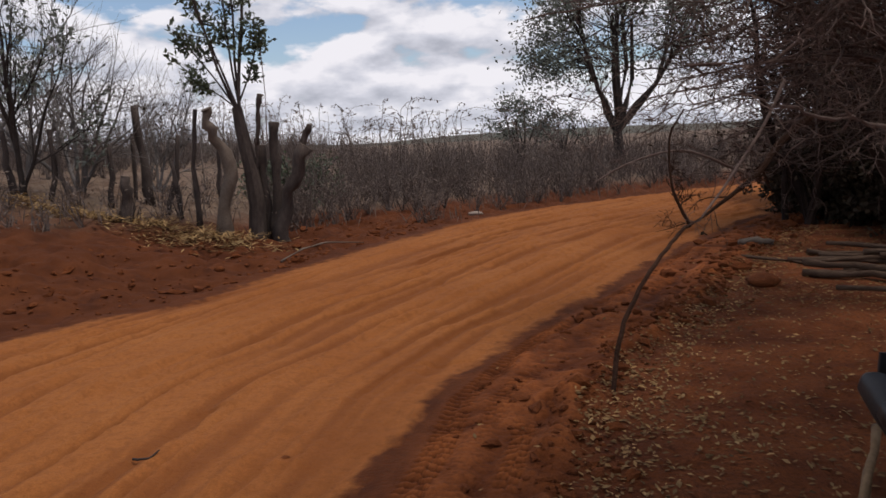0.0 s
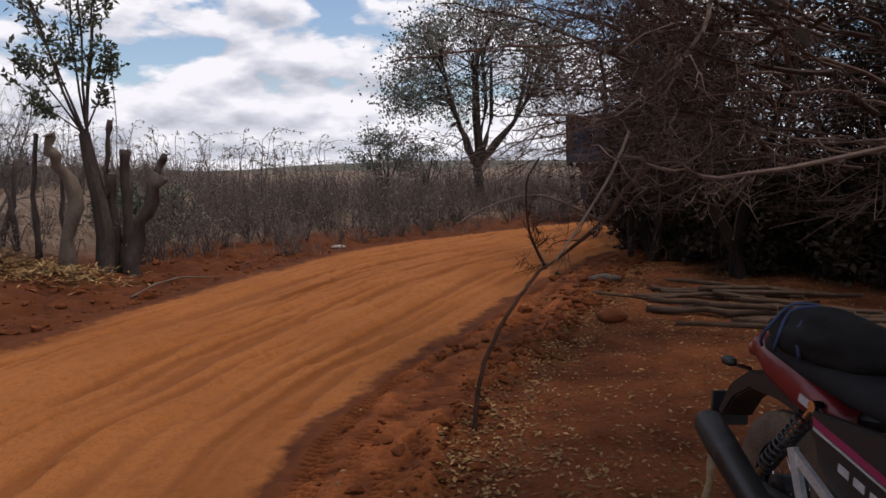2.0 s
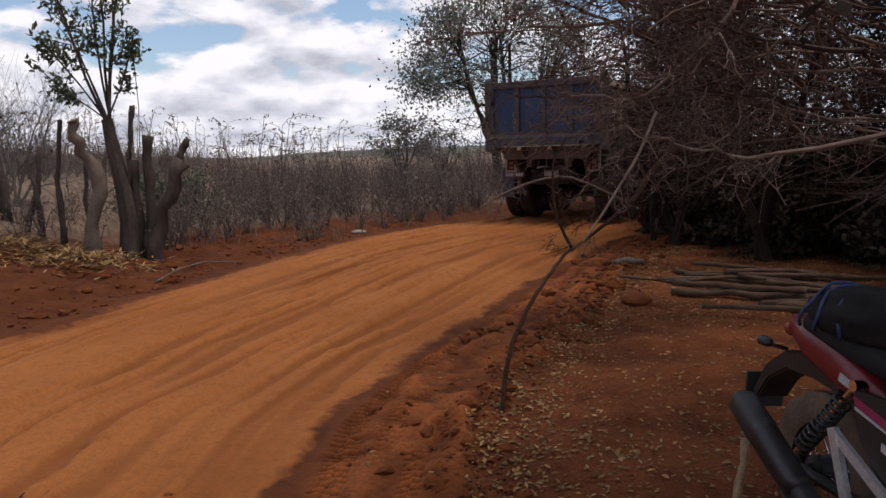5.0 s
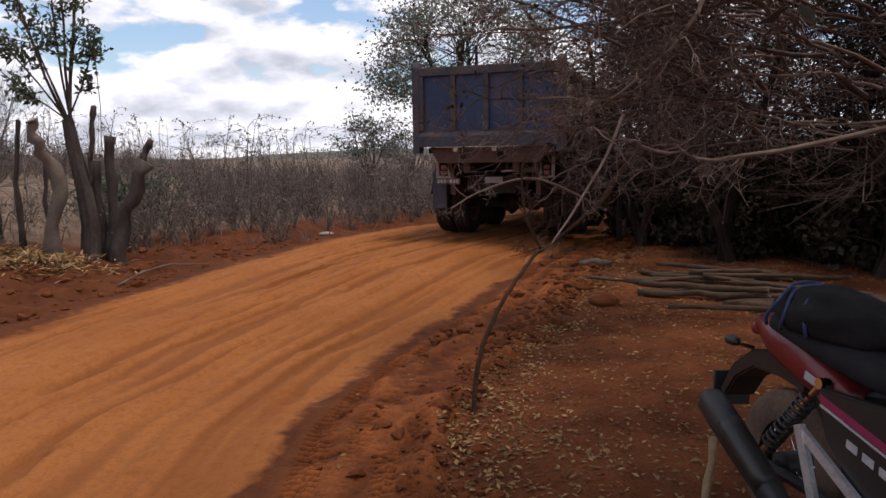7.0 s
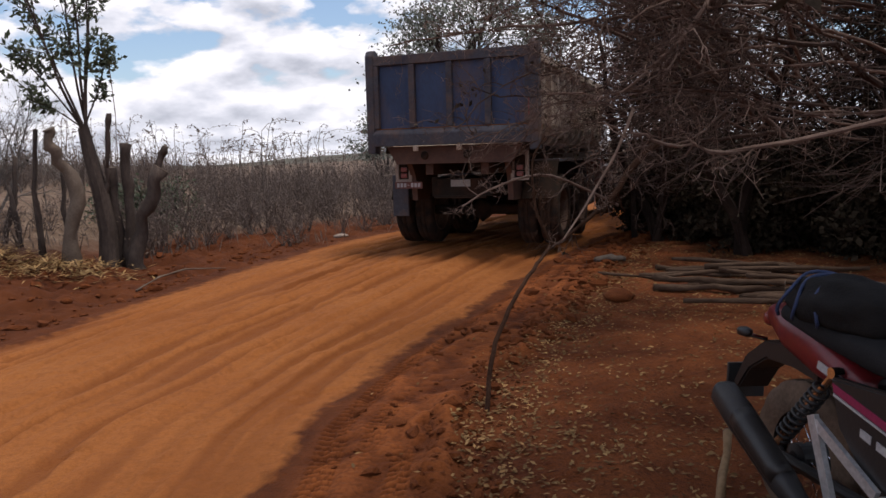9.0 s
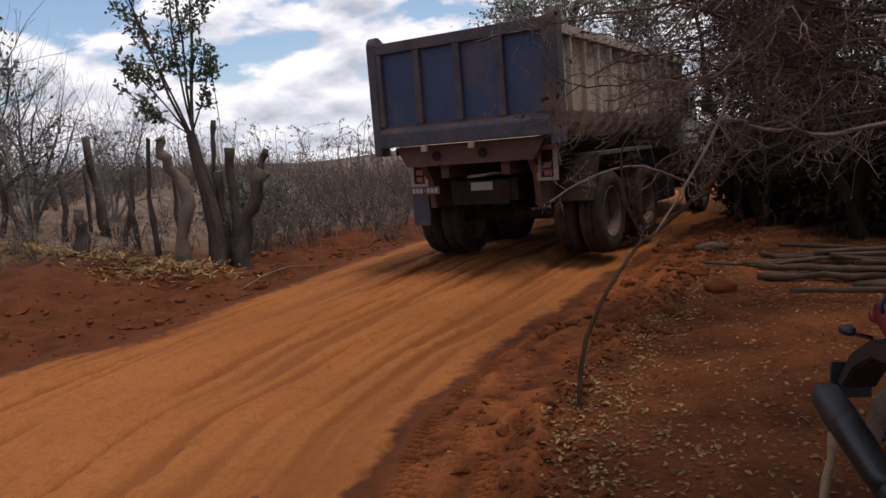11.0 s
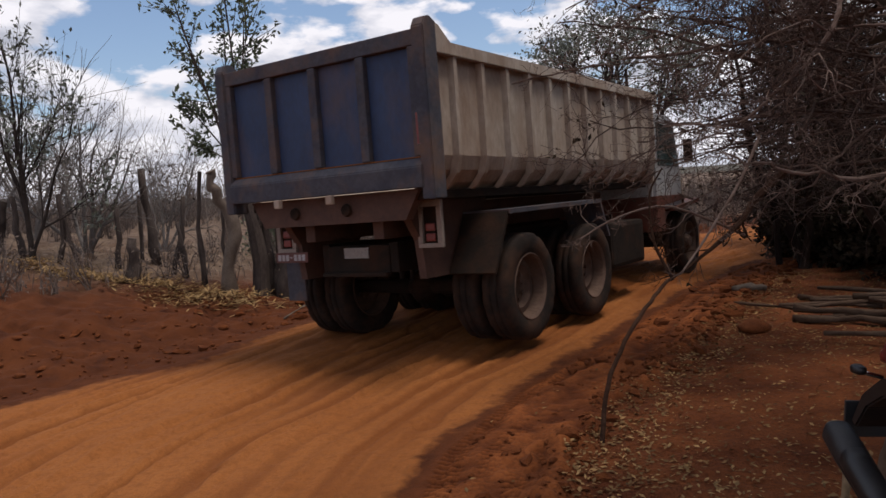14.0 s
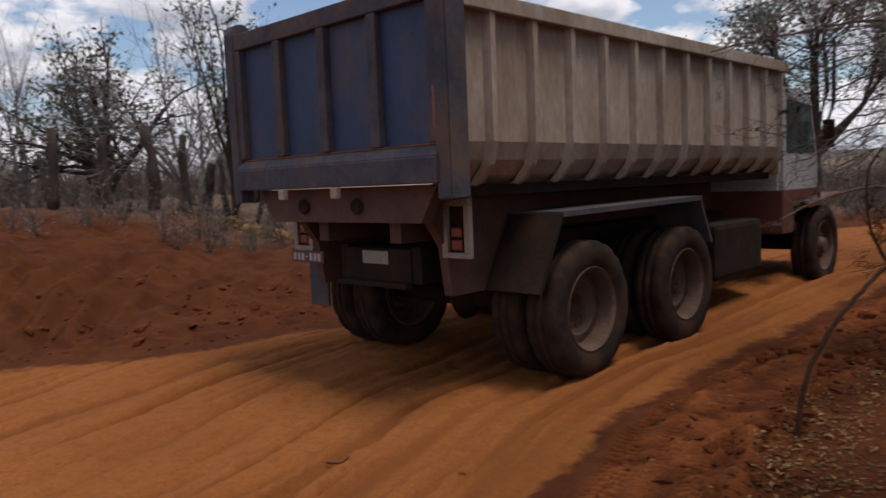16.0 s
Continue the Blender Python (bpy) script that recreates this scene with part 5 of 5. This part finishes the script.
    part("cab_skirt", prism([(3.66, 0.85), (4.02, 0.85), (4.02, 1.22), (4.98, 1.28), (4.98, 1.16), (5.0, 1.36), (3.66, 1.36)], -1.16, 1.16, 0.01), CABRED, cab, "orange-red lower cab panel")
    for s in (-1, 1):
        part("side_window", prism([(3.84, 1.80), (4.80, 1.80), (4.64, 2.38), (3.84, 2.42)], s * 1.137, s * 1.147), GLASS, cab)
        part("front_fender", strip(4.45, 1.15, 5.65, 1.25, s * 0.75, s * 1.2, 0.06), CABRED, cab)
    part("windscreen", prism([(4.955, 1.8), (4.965, 1.8), (4.74, 2.40), (4.73, 2.40)], -0.95, 0.95), GLASS, cab)
    part("rear_window", boxed(-0.6, 0.6, 3.66, 3.672, 1.95, 2.35, bevel=0), GLASS, cab)
    part("bonnet", prism([(4.96, 0.80), (5.81, 0.80), (5.81, 1.45), (4.96, 1.72)], -0.72, 0.72, 0.06), CABRED, t, at=pose(0, 0.52, 0))
    part("front_bumper", boxed(-0.92, 0.92, 5.80, 5.93, 0.60, 0.84, bevel=0.03), CHASSIS, t, at=pose(0, 0.52, 0))
    for s in (-1, 1):
        part("mirror", boxed(s * 1.30 - 0.07, s * 1.30 + 0.07, 4.80, 4.84, 1.85, 2.20, bevel=0.015), CHASSIS, cab)
    wheels = []
    for y, xs in ((0.0, (-1.16, -0.83, 0.83, 1.16)), (1.535, (-1.16, -0.83, 0.83, 1.16)), (5.583, (-1.06, 1.06))):
        for x in xs:
            out = (1 if x > 0 else -1) * (-1 if abs(x) > 1.1 else 1)
            w = part("wheel", tyre_bm(0.525, 0.145), RUBBER, t, "dusty black truck tyre with block tread", True, pose(x, y, 0.605))
            part("rim", rim_bm(0.53, 0.145, out), RIM, w, "dusty steel rim with wheel nuts")
            wheels.append((w, x, y))
    return t, wheels


TRUCK, TRUCK_WHEELS = build_truck()


# ---- the motorbike ----
# its own space: x to its right, y ahead, origin on the ground under the rear axle
def rod(a, b, r, sides=10):
    c = Cloth()
    c.tube([Vector(a), Vector(b)], [r, r], sides)
    bm = bmesh.new()
    vs = [bm.verts.new(p) for p in c.v]
    for f in c.f:
        bm.faces.new([vs[i] for i in f])
    return bm


def hull(sections, smooth_ends=True):
    """A closed skin over cross-sections: each (y, z centre, half width, half height)."""
    bm = bmesh.new()
    rings = []
    for y, z, w, h in sections:
        rings.append([bm.verts.new((w * math.copysign(abs(math.cos(a)) ** 0.7, math.cos(a)), y, z + h * math.copysign(abs(math.sin(a)) ** 0.7, math.sin(a)))) for a in [2 * math.pi * k / 20 for k in range(20)]])
    for p, q in zip(rings, rings[1:]):
        for i in range(20):
            bm.faces.new((p[i], p[(i + 1) % 20], q[(i + 1) % 20], q[i]))
    bm.faces.new(rings[0][::-1])
    bm.faces.new(rings[-1])
    bmesh.ops.recalc_face_normals(bm, faces=bm.faces)
    return bm


def build_bike():
    b = thing("motorbike", "parked red and black motorbike with a bag strapped on its tail", "motorbike", pose(1.755, 2.58, gz(1.76, 2.6) - 0.035, 0, -4, 180))
    for y in (0.0, 1.30):
        w = part("wheel", tyre_bm(0.305, 0.05, 56), material("dusty_bike_tyre", (0.10, 0.065, 0.045), (0.18, 0.12, 0.085), 8, 0.95, fine=60), b, "dust-covered tyre with red rim line", True, pose(0, y, 0.305))
        part("rim", lathe([(-0.03, 0.225), (-0.035, 0.21), (0, 0.20), (0.035, 0.21), (0.03, 0.225)], 44), BIKEBLACK, w)
        part("rim_line", lathe([(0.036, 0.212), (0.040, 0.218), (0.036, 0.226)], 44), BIKERED, w)
        part("hub", lathe([(-0.06, 0.001), (-0.06, 0.06), (0.06, 0.06), (0.07, 0.03), (0.07, 0.001)], 20), BIKEGREY, w)
        c = Cloth()
        for k in range(18):
            a = 2 * math.pi * k / 18
            s = 0.04 if k % 2 else -0.04
            c.tube([Vector((s, 0.05 * math.cos(a + 0.6), 0.05 * math.sin(a + 0.6))), Vector((0, 0.205 * math.cos(a), 0.205 * math.sin(a)))], [0.002, 0.002], 4)
        sp = new("spoke_set", c.mesh("spoke_set", CHROME))
        sp.parent = w
    # rear shocks
    for s in (-1, 1):
        a, e = Vector((s * 0.135, -0.02, 0.36)), Vector((s * 0.135, 0.27, 0.71))
        sh = part("shock", rod(a, e, 0.014), CHROME, b, "black coil shock absorber")
        c = Cloth()
        d = (e - a).normalized()
        u, v = d.orthogonal().normalized(), d.cross(d.orthogonal().normalized())
        pts = []
        for k in range(150):
            t = k / 149
            ang = 2 * math.pi * 10 * t
            pts.append(a.lerp(e, 0.12 + 0.74 * t) + (u * math.cos(ang) + v * math.sin(ang)) * 0.030)
        c.tube(pts, [0.0065] * 150, 6)
        sp = new("spring", c.mesh("spring", BIKEBLACK, True))
        sp.parent = sh
        part("eye", lathe([(-0.02, 0.02), (0.02, 0.02), (0.02, 0.001)], 16), CHROME, sh, at=Matrix.Translation(e + Vector((0, 0.02, 0.02))))
        part("swingarm", rod((s * 0.10, -0.03, 0.305), (s * 0.11, 0.52, 0.33), 0.022), BIKEBLACK, b)
    # muffler
    mf = part("muffler", hull([(-0.24, 0.0, 0.04, 0.04), (-0.22, 0, 0.052, 0.054), (-0.10, 0, 0.055, 0.058), (0.25, 0, 0.048, 0.05), (0.42, 0, 0.03, 0.03)]), BIKEGREY, b, "dark grey upswept muffler", True, pose(0.245, -0.03, 0.415, -24, 0, 0))
    part("heat_shield", hull([(-0.05, 0.025, 0.05, 0.05), (0.0, 0.022, 0.052, 0.048), (0.22, 0.02, 0.048, 0.043), (0.26, 0.02, 0.04, 0.04)]), BIKEBLACK, mf, "", True, pose(0.012, 0, 0))
    part("exhaust_pipe", rod((0.22, 0.40, 0.29), (0.14, 0.95, 0.25), 0.024), CHROME, b)
    # tail
    part("tail_cowl", hull([(-0.27, 0.835, 0.03, 0.02), (-0.24, 0.83, 0.07, 0.045), (-0.10, 0.79, 0.10, 0.08), (0.10, 0.76, 0.12, 0.10), (0.26, 0.715, 0.12, 0.075), (0.36, 0.69, 0.09, 0.04)]), BIKERED, b, "glossy red tail cowl", True)
    part("cowl_mark", boxed(0.121, 0.126, 0.02, 0.20, 0.735, 0.765, bevel=0, m=pose(0, 0, 0, -12)), LETTER, b)
    part("tail_lamp", hull([(-0.30, 0.805, 0.05, 0.025), (-0.27, 0.805, 0.065, 0.035), (-0.23, 0.81, 0.065, 0.035)]), REDLENS, b, "", True)
    fen = part("rear_mudguard", prism([(0.12, 0.72), (-0.08, 0.74), (-0.24, 0.72), (-0.38, 0.62), (-0.46, 0.48), (-0.42, 0.46), (-0.34, 0.57), (-0.22, 0.645), (-0.05, 0.655), (0.12, 0.64)], -0.075, 0.075, 0.008), BIKEBLACK, b, "black plastic rear mudguard")
    for s in (-1, 1):
        part("indicator", hull([(-0.045, 0, 0.014, 0.01), (-0.02, 0, 0.026, 0.02), (0.02, 0, 0.022, 0.018), (0.035, 0, 0.009, 0.007)]), BIKEBLACK, fen, "small turn signal on a stalk", True, pose(s * 0.15, -0.26, 0.75))
        part("stalk", rod((s * 0.06, -0.25, 0.72), (s * 0.14, -0.255, 0.74), 0.009), CHROME, fen)
    part("plate_holder", boxed(-0.09, 0.09, -0.49, -0.475, 0.40, 0.56, bevel=0.004), BIKEGREY, fen)
    # seat, side panels, frame, tank
    part("seat", hull([(-0.16, 0.87, 0.05, 0.02), (-0.08, 0.868, 0.115, 0.04), (0.15, 0.845, 0.135, 0.055), (0.42, 0.815, 0.135, 0.06), (0.62, 0.80, 0.12, 0.055), (0.80, 0.83, 0.09, 0.05)]), SEAT, b, "grey-black padded seat", True)
    for s in (-1, 1):
        p = part("side_panel", prism([(0.30, 0.72), (0.78, 0.76), (0.86, 0.60), (0.74, 0.42), (0.50, 0.44), (0.36, 0.56)], s * 0.125, s * 0.165, 0.008), BIKEBLACK, b, "black side panel with a magenta stripe")
        part("stripe", prism([(0.32, 0.705), (0.70, 0.63), (0.72, 0.60), (0.33, 0.675)], s * 0.1655, s * 0.1685), BIKEMAGENTA, p)
        part("pinstripe", prism([(0.33, 0.672), (0.72, 0.594), (0.72, 0.588), (0.33, 0.662)], s * 0.1655, s * 0.1695), LETTER, p)
        for k in range(3):
            y = 0.47 + 0.075 * k
            part("panel_mark", prism([(y, 0.598 - 0.015 * k), (y + 0.05, 0.589 - 0.015 * k), (y + 0.05, 0.562 - 0.015 * k), (y, 0.572 - 0.015 * k)], s * 0.1655, s * 0.169), LETTER, p)
        # footpeg plate
        fp = part("footpeg_plate", strip(0.25, 0.57, 0.40, 0.26, s * 0.172, s * 0.192, 0.04), ALLOY, b, "dull alloy footpeg bracket")
        part("brace", strip(0.39, 0.28, 0.62, 0.42, s * 0.172, s * 0.192, 0.035), ALLOY, fp)
        part("brace", strip(0.27, 0.55, 0.58, 0.42, s * 0.172, s * 0.190, 0.035), ALLOY, fp)
        part("footpeg", rod((s * 0.17, 0.42, 0.29), (s * 0.29, 0.42, 0.29), 0.016), BIKEBLACK, fp)
        part("fork", rod((s * 0.09, 1.30, 0.31), (s * 0.09, 1.05, 0.95), 0.022), CHROME, b)
    part("frame_tube", rod((0, 0.35, 0.70), (0, 1.02, 0.85), 0.03), BIKEBLACK, b)
    part("engine", boxed(-0.14, 0.14, 0.52, 0.95, 0.22, 0.52, bevel=0.04), BIKEGREY, b)
    part("fuel_tank", hull([(0.72, 0.86, 0.08, 0.06), (0.80, 0.87, 0.13, 0.10), (0.98, 0.90, 0.15, 0.11), (1.10, 0.90, 0.10, 0.08)]), BIKERED, b, "red fuel tank", True)
    part("handlebar", rod((-0.36, 0.92, 1.06), (0.36, 0.92, 1.06), 0.013), BIKEBLACK, b)
    part("headlamp", hull([(1.08, 0.93, 0.06, 0.06), (1.16, 0.93, 0.09, 0.09), (1.20, 0.93, 0.08, 0.08)]), BIKEBLACK, b, "", True)
    part("side_stand", rod((-0.13, 0.55, 0.25), (-0.28, 0.50, 0.0), 0.012), BIKEBLACK, b)
    # bag strapped to the tail
    M = b.matrix_basis
    bag = thing("bag", "lumpy black cloth bag tied on the motorbike's tail with blue cords", "bag", M @ pose(0.0, 0.16, 0.87))
    bm = bmesh.new()
    bmesh.ops.create_icosphere(bm, subdivisions=4, radius=1)
    for v in bm.verts:
        n = noise.noise(v.co * 2.1) * 0.13 + noise.noise(v.co * 5.0) * 0.05
        v.co = Vector((v.co.x * 0.15, v.co.y * 0.25, max(v.co.z, -0.55) * 0.10)) * (1.15 + n)
    part("sack", bm, BLACKBAG, bag, "", True, pose(0, 0, 0.06))
    for k, y in enumerate((-0.17, -0.10, 0.02)):
        c = Cloth()
        pts = [Vector((0.17 * math.cos(a), y + 0.03 * math.sin(3 * a + k), 0.05 + 0.115 * math.sin(a))) for a in [math.pi * (-0.15 + 1.3 * i / 24) for i in range(25)]]
        c.tube(pts, [0.007] * 25, 6)
        ob = new("cord", c.mesh("cord", BLUECLOTH, True))
        ob.parent = bag


build_bike()


# ---- what moves ----
def motions():
    rows = [(0.0, 12.6, 23.8, 54, 0, 0), (1.0, 10.6, 22.3, 52, 0, 0), (2.0, 8.5, 20.5, 49, 0, 0), (3.0, 6.3, 18.4, 44, 0, 0), (3.5, 5.72, 17.75, 42.0, 0, 0), (4.0, 5.36, 17.15, 40.3, 0, 0), (5.2, 4.50, 15.3, 36.6, -0.2, 0.1), (6.5, 3.64, 13.35, 33.0, -0.4, 0.3), (7.0, 3.40, 13.06, 31.2, -0.5, 0.5), (7.5, 3.15, 12.75, 30.0, -0.5, 0.7),
            (8.0, 2.89, 12.38, 29.4, -0.6, 0.9), (8.5, 2.62, 12.02, 29.2, -0.9, 1.0), (9.0, 2.34, 11.70, 29.3, -1.1, 1.0), (9.5, 2.09, 11.42, 29.9, -1.2, 1.0), (10.0, 1.84, 10.95, 31.6, -1.0, 0.9), (11.2, 1.12, 9.98, 32.5, -1.0, 0.5), (12.5, 0.352, 8.94, 32.7, -1.1, 0.2), (13.0, 0.09, 8.52, 32.7, -1.1, 0.0), (13.5, -0.175, 8.13, 32.5, -1.15, -0.2), (14.0, -0.43, 7.71, 32.0, -1.1, -0.6),
            (14.5, -0.70, 7.285, 31.4, -0.9, -0.9), (15.0, -0.96, 6.88, 30.9, -0.6, -0.9), (15.5, -1.225, 6.50, 30.2, -0.4, -0.7), (16.0, -1.498, 6.124, 28.8, -0.7, -0.2)]
    walk(TRUCK, [(t, pose(x, y, float(np.interp(y, (6.1, 6.5, 7.3, 8.1, 9.0, 12.0, 20.0), (-0.09, -0.055, -0.015, 0.03, 0.06, 0.07, 0.05))), p, r, -a)) for t, x, y, a, p, r in rows])
    # the wheels turn back by the way gone over
    spin, turn, steps = 0.0, [], []
    for i, (t, x, y, *_) in enumerate(rows):
        if i:
            spin += math.degrees(math.hypot(x - rows[i - 1][1], y - rows[i - 1][2]) / 0.53)
        turn.append((t, spin))
    ts = [0.25 * k for k in range(65)]
    angle = np.interp(ts, [t for t, _ in turn], [a for _, a in turn])
    for w, x, y in TRUCK_WHEELS:
        walk(w, [(t, pose(x, y, 0.605, float(a), 0, 0)) for t, a in zip(ts, angle)])


motions()
